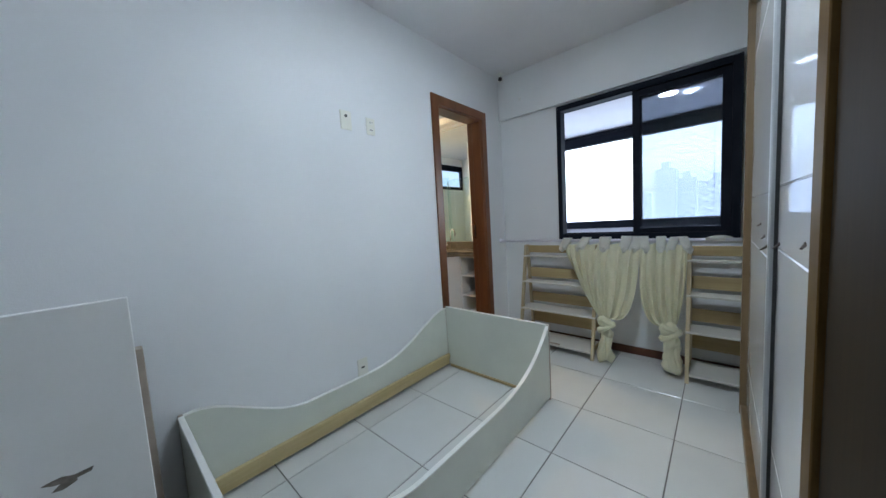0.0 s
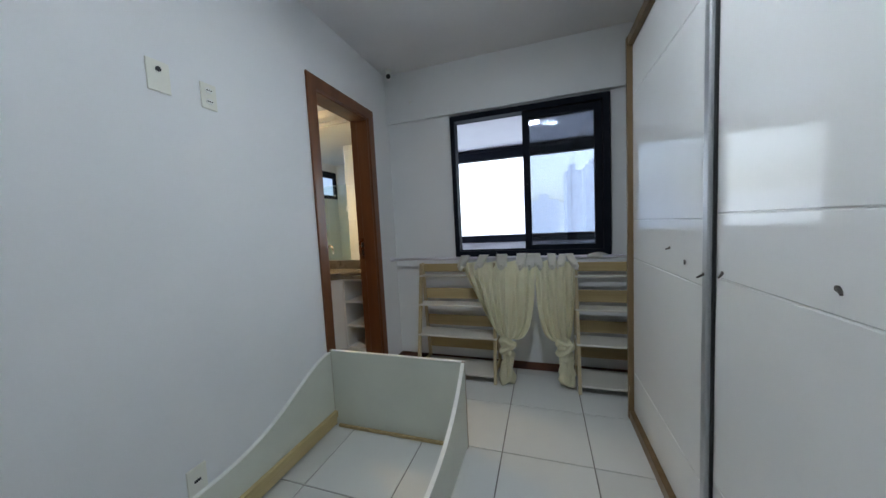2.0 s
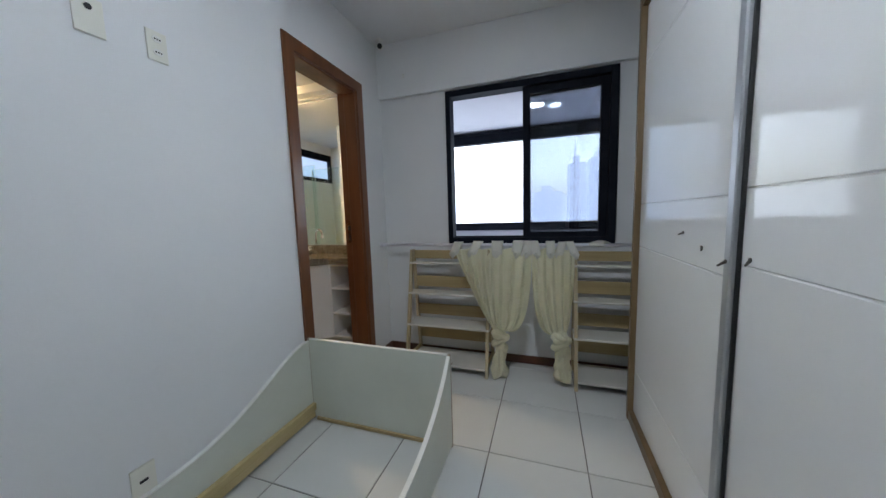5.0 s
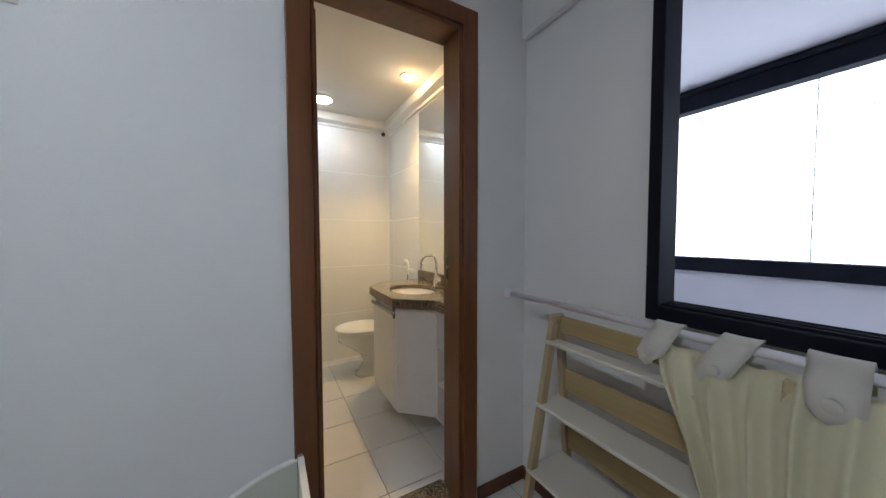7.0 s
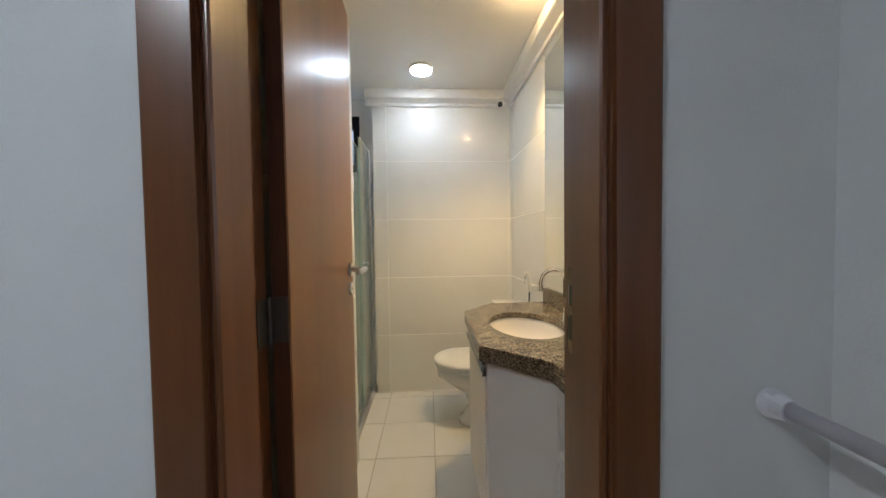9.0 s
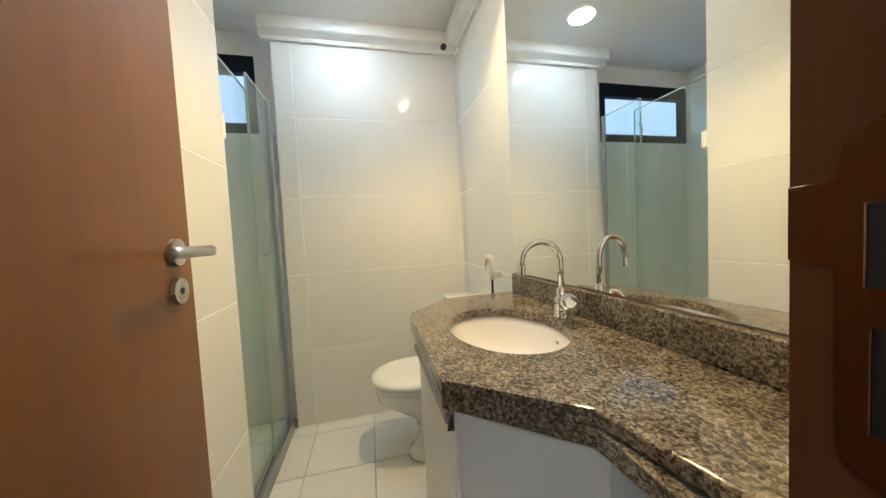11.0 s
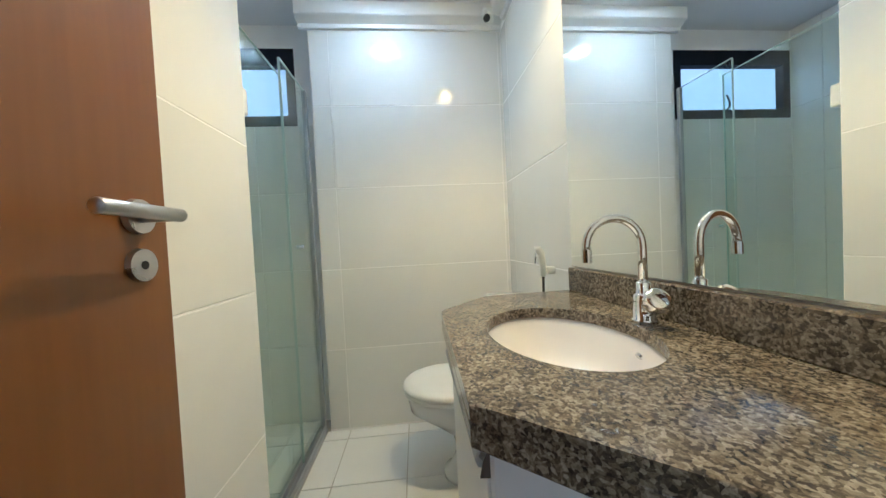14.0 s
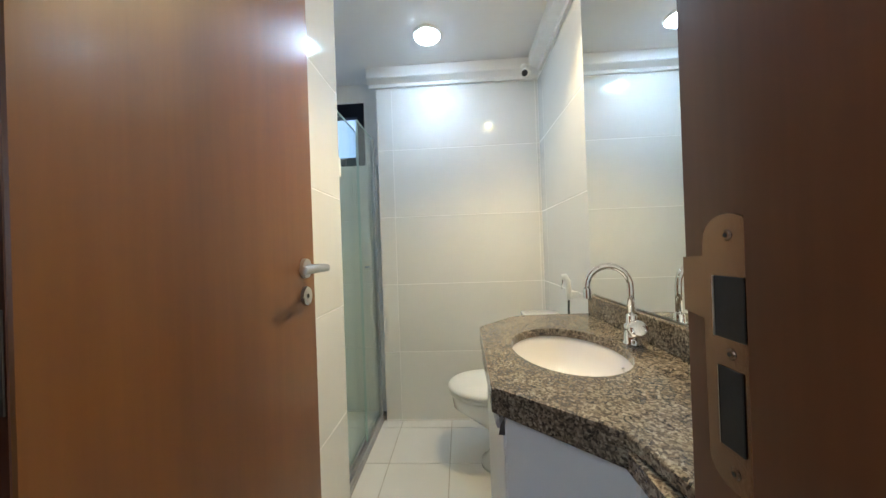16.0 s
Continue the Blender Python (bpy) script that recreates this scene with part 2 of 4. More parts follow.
NETM = surface("white_nylon_net", (0.42, 0.44, 0.48), (0.50, 0.52, 0.56), 0.6, 6, 100, 0.0)
# far surfaces glow pale blue: the haze is put into their emission
HAZE = glow("far_facade_haze_glow", (0.61, 0.715, 0.92), 0.91, 0.03)
HAZE2 = glow("far_window_haze_glow", (0.60, 0.705, 0.90), 0.92, 0.03)
HAZE_FAR = glow("far_ground_haze_glow", (0.74, 0.84, 0.96), 0.95, 0.05)

# ---- mesh helpers ----


def mesh_of(name, bm, mat, smooth=False):
    me = bpy.data.meshes.new(name)
    bmesh.ops.recalc_face_normals(bm, faces=bm.faces)
    bm.to_mesh(me)
    bm.free()
    me.materials.append(mat)
    if smooth:
        for p in me.polygons:
            p.use_smooth = True
    return me


def part(name, bm, mat, parent=None, label="", smooth=False):
    ob = new(name, mesh_of(name, bm, mat, smooth))
    if parent is not None:
        ob.parent = parent
        ob.matrix_parent_inverse = parent.matrix_basis.inverted()
    if label:
        ob["label"] = label
    return ob


def thing(name, x, y, z, label, category, group="", kind=""):
    ob = new(name)
    ob.empty_display_size = 0.1
    ob.matrix_basis = pose(x, y, z)
    return tagged(ob, label, category, group, kind)


def box(bm, x0, x1, y0, y1, z0, z1, bev=0.0, m=None, seg=1):
    vs = [bm.verts.new((x, y, z)) for x in (x0, x1) for y in (y0, y1) for z in (z0, z1)]
    fs = [bm.faces.new([vs[i] for i in q]) for q in ((0, 1, 3, 2), (4, 6, 7, 5), (0, 4, 5, 1), (2, 3, 7, 6), (0, 2, 6, 4), (1, 5, 7, 3))]
    out = vs
    if bev:
        es = list({e for f in fs for e in f.edges})
        r = bmesh.ops.bevel(bm, geom=es, offset=bev, segments=seg, affect="EDGES", profile=0.6)
        out = list({v for f in r["faces"] for v in f.verts} | {v for v in vs if v.is_valid})
    if m is not None:
        bmesh.ops.transform(bm, matrix=m, verts=out)
    return out


def boxm(*a, **k):
    bm = bmesh.new()
    box(bm, *a, **k)
    return bm


def prism(bm, pts, lo, hi, axis="z", bev=0.0, seg=2):
    """A flat outline, swept from lo to hi along an axis."""
    def at(p, h):
        return {"z": (p[0], p[1], h), "x": (h, p[0], p[1]), "y": (p[0], h, p[1])}[axis]
    a = [bm.verts.new(at(p, lo)) for p in pts]
    b = [bm.verts.new(at(p, hi)) for p in pts]
    n = len(pts)
    fs = [bm.faces.new(a[::-1]), bm.faces.new(b)] + [bm.faces.new((a[i], a[(i + 1) % n], b[(i + 1) % n], b[i])) for i in range(n)]
    if bev:
        es = list({e for f in fs[:2] for e in f.edges})
        bmesh.ops.bevel(bm, geom=es, offset=bev, segments=seg, affect="EDGES", profile=0.5)


def loft(bm, rings, caps=True):
    vr = [[bm.verts.new(p) for p in r] for r in rings]
    n = len(vr[0])
    for a, b in zip(vr, vr[1:]):
        for i in range(n):
            bm.faces.new((a[i], a[(i + 1) % n], b[(i + 1) % n], b[i]))
    if caps:
        bm.faces.new(vr[0][::-1])
        bm.faces.new(vr[-1])


def ring(cx, cy, z, rx, ry, n=28, p=2.0):
    out = []
    for k in range(n):
        a = 2 * math.pi * k / n
        c, s = math.cos(a), math.sin(a)
        out.append((cx + rx * math.copysign(abs(c) ** (2 / p), c), cy + ry * math.copysign(abs(s) ** (2 / p), s), z))
    return out


def tube(bm, pts, rad, n=12, caps=True):
    """A round tube along points; rad is one number or one for each point."""
    pts = [Vector(p) for p in pts]
    rads = rad if isinstance(rad, (list, tuple)) else [rad] * len(pts)
    side = None
    rings = []
    for k, p in enumerate(pts):
        d = (pts[min(k + 1, len(pts) - 1)] - pts[max(k - 1, 0)]).normalized()
        if side is None:
            side = d.orthogonal().normalized()
        side = (side - d * side.dot(d)).normalized()
        up = d.cross(side)
        rings.append([p + rads[k] * (math.cos(2 * math.pi * i / n) * side + math.sin(2 * math.pi * i / n) * up) for i in range(n)])
    loft(bm, rings, caps)


def tubem(pts, rad, n=12):
    bm = bmesh.new()
    tube(bm, pts, rad, n)
    return bm


def structure(name, bm, mat, label, category):
    return tagged(part(name, bm, mat), label, category, kind="structure")


# ---- numbers of the plan ----
XL, XB = -1.37, -1.518          # bedroom and bathroom faces of the wall between them
YW = 2.975                     # window wall
XR, YS = 1.0, -0.75            # wall behind the wardrobe, wall behind the first eye
HC = 2.56                      # bedroom ceiling
XK, YN, HB = -3.38, 3.0, 2.37  # bathroom far wall, mirror wall, ceiling
YG, YT = 1.87, 1.93                      # shower glass and tiled side wall
XS, XV, YV = -2.61, -3.50, 0.92  # shower side, window wall of the shower, its end

# ---- bedroom shell ----
floor = structure("floor", boxm(XL - 0.0, XR, YS, YW, -0.12, -0.004), GROUT_D, "glossy white square floor tiles with dark grey joints", "floor")
structure("ceiling", boxm(XL - 0.16, XR + 0.1, YS - 0.1, YW + 0.05, HC, HC + 0.12), CEIL, "plain white painted bedroom ceiling", "ceiling")
bm = bmesh.new()
box(bm, XB + 0.01, XL, YS, 1.985, -0.12, HC)
box(bm, XB + 0.01, XL, 2.635, YW + 0.05, -0.12, HC)
box(bm, XB + 0.01, XL, 1.985, 2.635, 2.125, HC)
structure("wall_west", bm, PAINT, "smooth white painted bedroom wall with a doorway", "wall")
WX0, WX1, WZ0, WZ1 = -0.785, 0.405, 0.955, 2.12
bm = bmesh.new()
box(bm, XL, WX0, YW, YW + 0.05, -0.12, HC)
box(bm, WX1, XR, YW, YW + 0.05, -0.12, HC)
box(bm, WX0, WX1, YW, YW + 0.05, -0.12, WZ0)
box(bm, WX0, WX1, YW, YW + 0.05, WZ1, HC)
structure("wall_north", bm, PAINT, "white painted wall with a wide window", "wall")
structure("beam", boxm(XL, XR, YW - 0.035, YW - 0.0005, 2.145, HC, 0.004), PAINT, "shallow white painted beam above the window", "beam")
structure("wall_east", boxm(XR, XR + 0.1, YS, YW + 0.05, -0.12, HC), PAINT, "plain white wall behind the wardrobe", "wall")
structure("wall_south", boxm(XL, XR, YS - 0.1, YS, -0.12, HC), PAINT, "plain white wall closing the bedroom", "wall")
bm = bmesh.new()
box(bm, XL + 0.012, XR, YW - 0.012, YW, 0.0, 0.065, 0.003)
structure("baseboard", bm, SKIRT, "dark brown wooden skirting under the window", "skirting")
bm = bmesh.new()
box(bm, XL, XL + 0.012, 2.69, YW, 0.0, 0.065, 0.003)
structure("baseboard", bm, SKIRT_Y, "dark brown wooden skirting beside the doorway", "skirting")

# ---- window of the bedroom ----
win = thing("window_1", WX0, YW, WZ0, "black aluminium sliding window, one half open, grey tinted glass", "window", kind="structure")
bm = bmesh.new()
FY0, FY1 = 2.925, 3.028
box(bm, WX0, WX0 + 0.037, FY0, FY1, WZ0, WZ1, 0.003)
box(bm, WX1 - 0.05, WX1, FY0, FY1, WZ0, WZ1, 0.003)
box(bm, WX0 + 0.035, WX1 - 0.048, FY0, FY1, WZ0, WZ0 + 0.045, 0.003)
box(bm, WX0 + 0.035, WX1 - 0.048, FY0, FY1, WZ1 - 0.046, WZ1, 0.003)
for yy in (2.95, 2.985, 3.02):
    box(bm, WX0 + 0.036, WX1 - 0.048, yy, yy + 0.004, WZ0 + 0.043, WZ0 + 0.053)
part("window_frame", bm, BLACKALU, win)


def sash(y, x0, x1, skew=0.0):
    bm = bmesh.new()
    turn = pose(x1, y, 0, 0, 0, skew) @ pose(-x1, -y, 0)
    z0, z1 = WZ0 + 0.047, WZ1 - 0.048
    box(bm, x0, x0 + 0.049, y, y + 0.026, z0, z1, 0.003, turn)
    box(bm, x1 - 0.052, x1, y, y + 0.026, z0, z1, 0.003, turn)
    box(bm, x0 + 0.047, x1 - 0.05, y, y + 0.026, z0, z0 + 0.035, 0.003, turn)
    box(bm, x0 + 0.047, x1 - 0.05, y, y + 0.026, z1 - 0.048, z1, 0.003, turn)
    s = part("sash", bm, BLACKALU, win)
    part("pane", boxm(x0 + 0.044, x1 - 0.045, y + 0.011, y + 0.015, z0 + 0.03, z1 - 0.044, 0.0, turn), TINT, s, "grey tinted glass pane")
    return s


sash(2.957, -0.208, 0.357, 1.1)
sash(2.992, -0.206, 0.357, -2.3)
bm = bmesh.new()
tube(bm, [(-0.183, 2.952, 1.52), (-0.183, 2.945, 1.52)], 0.006, 10)
part("latch", bm, BLACK, win)

# ---- balcony and the distance ----
structure("balcony_floor", boxm(-3.0, 3.0, YW + 0.05, 4.55, -0.12, -0.02), BALC, "pale balcony floor outside the window", "balcony")
structure("balcony_ceiling", boxm(-3.0, 3.0, YW + 0.05, 4.55, 2.125, 2.25), BALC, "pale painted balcony ceiling", "balcony")
structure("balcony_parapet", boxm(-3.0, 3.0, 4.38, 4.50, -0.02, 0.985), BALC, "pale painted balcony parapet", "parapet")
bm = bmesh.new()
box(bm, -3.0, 3.0, 4.33, 4.42, 0.985, 1.075, 0.004)
structure("balcony_rail", bm, BLACKALU, "black metal rail on the balcony parapet", "rail")
bm = bmesh.new()
box(bm, -3.0, 3.0, 4.20, 4.28, 1.995, 2.124, 0.004)
box(bm, -3.0, 3.0, 4.165, 4.20, 2.085, 2.118, 0.010)
structure("balcony_lintel", bm, BLACKALU, "black metal beam along the top of the balcony", "beam")
bm = bmesh.new()
for x in (-1.70, -0.715, 0.255, 1.24):
    box(bm, x, x + 0.0035, 4.37, 4.3735, 1.07, 2.03)
structure("balcony_posts", bm, BLACKALU, "thin dark upright wires on the balcony", "wire")
bm = bmesh.new()
Z0, Z1, PITCH = 1.07, 2.03, 0.098
H = Z1 - Z0
k = -2.98
while k < 2.98 - H * 1.5:
    for sgn in (1, -1):
        xa, xb = (k, k + H * 1.5) if sgn > 0 else (k + H * 1.5, k)
        tube(bm, [(xa, 4.40, Z0), (xb, 4.40, Z1)], 0.0019, 3, False)
    k += PITCH
tagged(part("safety_net", bm, NETM), "white nylon safety net with diamond mesh on the balcony", "net", kind="stuff")
structure("balcony_end_wall", boxm(-3.1, -3.0, YW + 0.05, 4.55, -0.12, 2.42), BALC, "pale end wall of the balcony", "wall")
structure("balcony_end_wall", boxm(3.0, 3.1, YW + 0.05, 4.55, -0.12, 2.42), BALC, "pale end wall of the balcony", "wall")


# glowing ground and an added upright sheet stand in for horizon haze
structure("ground", boxm(-2500, 2500, 8, 4500, -46, -45), HAZE_FAR, "city ground far below the balcony, glowing to look hazy", "ground")
structure("backdrop", boxm(-2500, 2500, 900, 905, -45, 48), HAZE_FAR, "glowing upright sheet standing in for pale haze over the far city", "backdrop")


def tower(x, y, w, d, h, floors):
    t = thing("tower", x, y, -45, "distant apartment tower with pale blue haze put into its glow", "building", "far towers")
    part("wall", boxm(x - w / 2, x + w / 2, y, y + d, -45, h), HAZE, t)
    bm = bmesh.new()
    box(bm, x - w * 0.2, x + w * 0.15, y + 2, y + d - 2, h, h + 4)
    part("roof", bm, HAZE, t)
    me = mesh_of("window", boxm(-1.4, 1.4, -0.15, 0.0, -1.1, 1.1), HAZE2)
    n = max(2, int(w / 5))
    for f in range(floors):
        for k in range(n):
            o = new("window", me)
            o.parent = t
            o.location = (-w / 2 + (k + 0.5) * w / n, 0.0, h + 45 - 4 - f * 4.2)


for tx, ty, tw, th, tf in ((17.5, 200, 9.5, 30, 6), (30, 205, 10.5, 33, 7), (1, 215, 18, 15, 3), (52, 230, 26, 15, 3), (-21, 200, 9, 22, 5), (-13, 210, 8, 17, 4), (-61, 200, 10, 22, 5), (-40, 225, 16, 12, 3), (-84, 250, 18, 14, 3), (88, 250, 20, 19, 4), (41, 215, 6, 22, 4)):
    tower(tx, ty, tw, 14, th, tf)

# ---- doorway between bedroom and bathroom ----
frame_d = thing("door_frame", -1.45, 2.31, 0, "dark varnished wooden door frame round the bathroom doorway", "door frame", kind="structure")
bm = bmesh.new()
for x0, x1 in ((XL + 0.0005, XL + 0.016),):
    prism(bm, [(1.94, 0.0), (1.94, 2.17), (2.68, 2.17), (2.68, 0.0), (2.610, 0.0), (2.610, 2.10), (2.010, 2.10), (2.010, 0.0)], x0, x1, "x", 0.004)
part("casing", bm, MAHOGANY, frame_d)
bm = bmesh.new()
box(bm, XB - 0.004, XL, 1.986, 2.015, 0.0, 2.124)
box(bm, XB - 0.004, XL, 2.605, 2.634, 0.0, 2.124)
box(bm, XB - 0.004, XL, 2.015, 2.605, 2.095, 2.124)
part("jamb", bm, MAHOGANY, frame_d)
bm = bmesh.new()
box(bm, -1.464, XL + 0.002, 2.015, 2.028, 0.0, 2.095, 0.003)
box(bm, -1.464, XL + 0.002, 2.592, 2.605, 0.0, 2.095, 0.003)
box(bm, -1.464, XL + 0.002, 2.028, 2.592, 2.082, 2.095, 0.003)
part("door_stop", bm, MAHOGANY, frame_d)
bm = bmesh.new()
outline = [(-1.4845 + 0.0185 * math.cos(a), 1.143 + 0.0165 * math.sin(a)) for a in [math.pi * k / 10 for k in range(11)]]
outline += [(-1.503, 1.133), (-1.5215, 1.132), (-1.5215, 1.094), (-1.503, 1.092)]
outline += [(-1.4845 + 0.0185 * math.cos(a), 1.004 + 0.014 * math.sin(a)) for a in [math.pi + math.pi * k / 10 for k in range(11)]]
prism(bm, outline, 2.6022, 2.6046, "y", 0.0004, 1)
strike = part("strike_plate", bm, STRIKE_METAL, frame_d, "metal strike plate tinted brown for the wood it mirrors, with two dark latch holes")
for x0, x1, z0, z1 in ((-1.494, -1.473, 1.083, 1.121), (-1.492, -1.476, 1.016, 1.065)):
    part("keep", boxm(x0, x1, 2.6012, 2.6021, z0, z1, 0.0003), BLACK, strike, "dark latch hole")
    part("keep_edge", boxm(x0 - 0.0008, x0 - 0.0001, 2.6008, 2.6021, z0, z1), STEEL, strike)
for z in (1.002, 1.074, 1.146):
    head = part("screw", tubem([(-1.484, 2.6021, z), (-1.484, 2.6012, z)], [0.0036, 0.0028], 14), STRIKE_METAL, strike)
    part("slot", tubem([(-1.484, 2.6011, z), (-1.484, 2.6009, z)], 0.0014, 8), BLACK, head)
for z in (0.24, 1.06, 1.88):
    bm = bmesh.new()
    box(bm, -1.522, -1.486, 2.0155, 2.0175, z - 0.045, z + 0.045)
    box(bm, -1.5308, -1.5295, 2.020, 2.052, z - 0.045, z + 0.045)
    tube(bm, [(-1.5265, 2.0185, z - 0.047), (-1.5265, 2.0185, z + 0.047)], 0.0055, 10)
    part("hinge", bm, HINGE, frame_d, "dull dark butt hinge")
structure("door_sill", boxm(-1.560, XL - 0.0008, 2.0155, 2.6045, -0.03, 0.004, 0.002), GRANITE, "dark granite threshold in the doorway", "threshold")

# the bathroom door, swung open into the bathroom
leaf = thing("door_1", -1.54, 2.018, 0.01, "reddish-brown veneered flush door standing open into the bathroom", "door", kind="structure")
leaf_m = pose(-1.533, 2.055, 0.008, 0, 0, 182.0)
bm = bmesh.new()
box(bm, 0.0, 0.598, 0.0, 0.035, 0.0, 2.07, 0.002, leaf_m)
slab = part("leaf", bm, DOORWOOD, leaf)
bm = bmesh.new()
box(bm, 0.590, 0.5995, 0.0025, 0.0325, 0.002, 2.068, 0.0, leaf_m)
part("edge_band", bm, MAHOGANY, slab)
# hinge edge darker than the leaf: its shadow is put into the wood colour
bm = bmesh.new()
box(bm, -0.0015, 0.008, 0.002, 0.033, 0.002, 2.068, 0.0, leaf_m)
part("edge_band", bm, EDGE_SHADE, slab, "varnished hinge edge with shade put into its colour")


def on_leaf(u, w, z):
    return leaf_m @ Vector((u, w, z))


bm = bmesh.new()
tube(bm, [on_leaf(0.539, -0.0005, 1.100), on_leaf(0.539, -0.009, 1.100)], [0.026, 0.025], 28)
rose = part("rose", bm, STEEL, leaf, smooth=False)
bm = bmesh.new()
pts = [on_leaf(0.539, -0.009, 1.100), on_leaf(0.539, -0.035, 1.100), on_leaf(0.539, -0.047, 1.100), on_leaf(0.534, -0.054, 1.100), on_leaf(0.52, -0.057, 1.100), on_leaf(0.43, -0.057, 1.100), on_leaf(0.425, -0.057, 1.100)]
tube(bm, pts[:4], 0.0095, 14)
tube(bm, [on_leaf(0.548, -0.055, 1.100), on_leaf(0.546, -0.056, 1.100), on_leaf(0.418, -0.056, 1.100), on_leaf(0.415, -0.056, 1.100)], [0.006, 0.0098, 0.0098, 0.008], 16)
part("door_handle", bm, STEEL, leaf, "brushed steel lever handle", smooth=True)
bm = bmesh.new()
tube(bm, [on_leaf(0.539, -0.0005, 1.028), on_leaf(0.539, -0.008, 1.028)], [0.025, 0.024], 28)
esc = part("keyhole_rose", bm, STEEL, leaf)
part("keyhole", tubem([on_leaf(0.539, -0.0082, 1.028), on_leaf(0.539, -0.0088, 1.028)], 0.0065, 14), BLACK, esc, "dark keyhole")

# ---- bathroom shell ----
bath_floor = structure("floor_bathroom", boxm(XK - 0.2, XB - 0.004, YG - 0.95, YN, -0.14, -0.012), GROUT_B, "white square bathroom floor tiles with beige joints", "floor")
structure("ceiling_bathroom", boxm(XV - 0.12, XB + 0.01, YV - 0.1, YN + 0.1, HB, HB + 0.1), CEIL, "plain white bathroom ceiling", "ceiling")
bw = {}
bw["far"] = structure("wall_far", boxm(XK - 0.118, XK - 0.0012, 1.905, YN + 0.1, -0.14, HB), GROUT_W, "glossy white tiled wall behind the toilet", "wall")
bw["mirror"] = structure("wall_mirror", boxm(XK, XB + 0.01, YN + 0.0012, YN + 0.11, -0.14, HB), GROUT_W, "glossy white tiled wall behind the washbasin", "wall")
bw["side"] = structure("wall_side", boxm(XS, XB + 0.01, YG - 0.12, YT - 0.0012, -0.14, HB), GROUT_W, "glossy white tiled wall beside the shower", "wall")
bw["shower_side"] = structure("wall_shower_side", boxm(XS, XS + 0.1, YV, YG - 0.121, -0.14, HB), GROUT_W, "white tiled side wall of the shower", "wall")
bw["shower_end"] = structure("wall_shower_end", boxm(XV - 0.1, XS + 0.1, YV - 0.1, YV - 0.006, -0.14, HB), GROUT_W, "white tiled end wall of the shower", "wall")
VZ0, VZ1, VY0, VY1 = 1.78, 2.235, YV + 0.0, 1.78
bm = bmesh.new()
box(bm, XV - 0.1, XV - 0.006, YV, 1.905, -0.14, VZ0)
box(bm, XV - 0.1, XV - 0.006, YV, 1.905, VZ1, HB)
box(bm, XV - 0.1, XV - 0.006, VY1, 1.905, VZ0, VZ1)
bw["shower_window"] = structure("wall_shower_window", bm, GROUT_W, "white tiled shower wall under a small window", "wall")
structure("wall_partition_tiled", boxm(XB - 0.0, XB + 0.009, YT, 1.985, -0.1, HB), PAINT, "white wall beside the bathroom door", "wall")
structure("wall_partition_tiled", boxm(XB - 0.0, XB + 0.009, 2.636, YN, -0.1, HB), PAINT, "white wall beside the bathroom door", "wall")
structure("wall_partition_tiled", boxm(XB - 0.0, XB + 0.009, 1.985, 2.636, 2.126, HB), PAINT, "white wall above the bathroom door", "wall")


def cornice(pts, axis, lo, hi, label):
    bm = bmesh.new()
    prism(bm, pts, lo, hi, axis, 0.003, 1)
    structure("cornice", bm, PLASTER, label, "cornice")


CP = [(0.0, -0.108), (0.018, -0.108), (0.022, -0.088), (0.068, -0.072), (0.075, -0.066), (0.075, -0.001), (0.0, -0.001)]
cornice([(XK + u, HB + v) for u, v in CP], "y", 1.86, YN, "white moulded plaster cornice along the far wall")
cornice([(YN - u, HB + v) for u, v in CP], "x", XK + 0.091, XB, "white moulded plaster cornice above the mirror")

# the small shower window
sw = thing("window_2", XV, 1.35, VZ0, "small black aluminium top-hung shower window with frosted glass", "window", kind="structure")
bm = bmesh.new()
box(bm, XV - 0.08, XV - 0.002, YV + 0.002, YV + 0.055, VZ0, VZ1, 0.002)
box(bm, XV - 0.08, XV - 0.002, VY1 - 0.05, VY1, VZ0, VZ1, 0.002)
box(bm, XV - 0.08, XV - 0.002, YV + 0.05, VY1 - 0.045, VZ0, VZ0 + 0.06, 0.002)
box(bm, XV - 0.08, XV - 0.002, YV + 0.05, VY1 - 0.045, VZ1 - 0.10, VZ1, 0.002)
part("window_frame", bm, BLACKALU, sw)
# the pane emits its own pale blue in place of daylight coming through
part("pane", boxm(XV - 0.055, XV - 0.05, YV + 0.05, VY1 - 0.045, VZ0 + 0.055, VZ1 - 0.095), FROST, sw, "pale blue frosted pane that glows in place of daylight")
bm = bmesh.new()
tube(bm, [(XV - 0.02, 1.40, VZ0 + 0.05), (XV + 0.012, 1.40, VZ0 + 0.07), (XV + 0.02, 1.405, VZ0 + 0.10), (XV + 0.014, 1.42, VZ0 + 0.15)], 0.006, 8)
part("handle", bm, BLACK, sw, smooth=True)

# ---- shower enclosure ----
shower = thing("shower_screen", -3.06, YG, 0, "green glass shower screen with aluminium rails, sliding door closed", "shower screen")
part("fixed_pane", boxm(-3.12, XS - 0.004, YG - 0.030, YG - 0.022, 0.05, 1.865, 0.001), SHOWER, shower, "fixed green-tinted glass pane")
door_p = part("sliding_pane", boxm(XK + 0.02, -3.05, YG - 0.004, YG + 0.004, 0.05, 1.915, 0.001), SHOWER, shower, "sliding green-tinted glass pane")
part("glass_edge", boxm(-3.1195, XS - 0.005, YG - 0.0305, YG - 0.0215, 1.8655, 1.8690, 0.001), POLISHED, shower, "pale polished top edge")
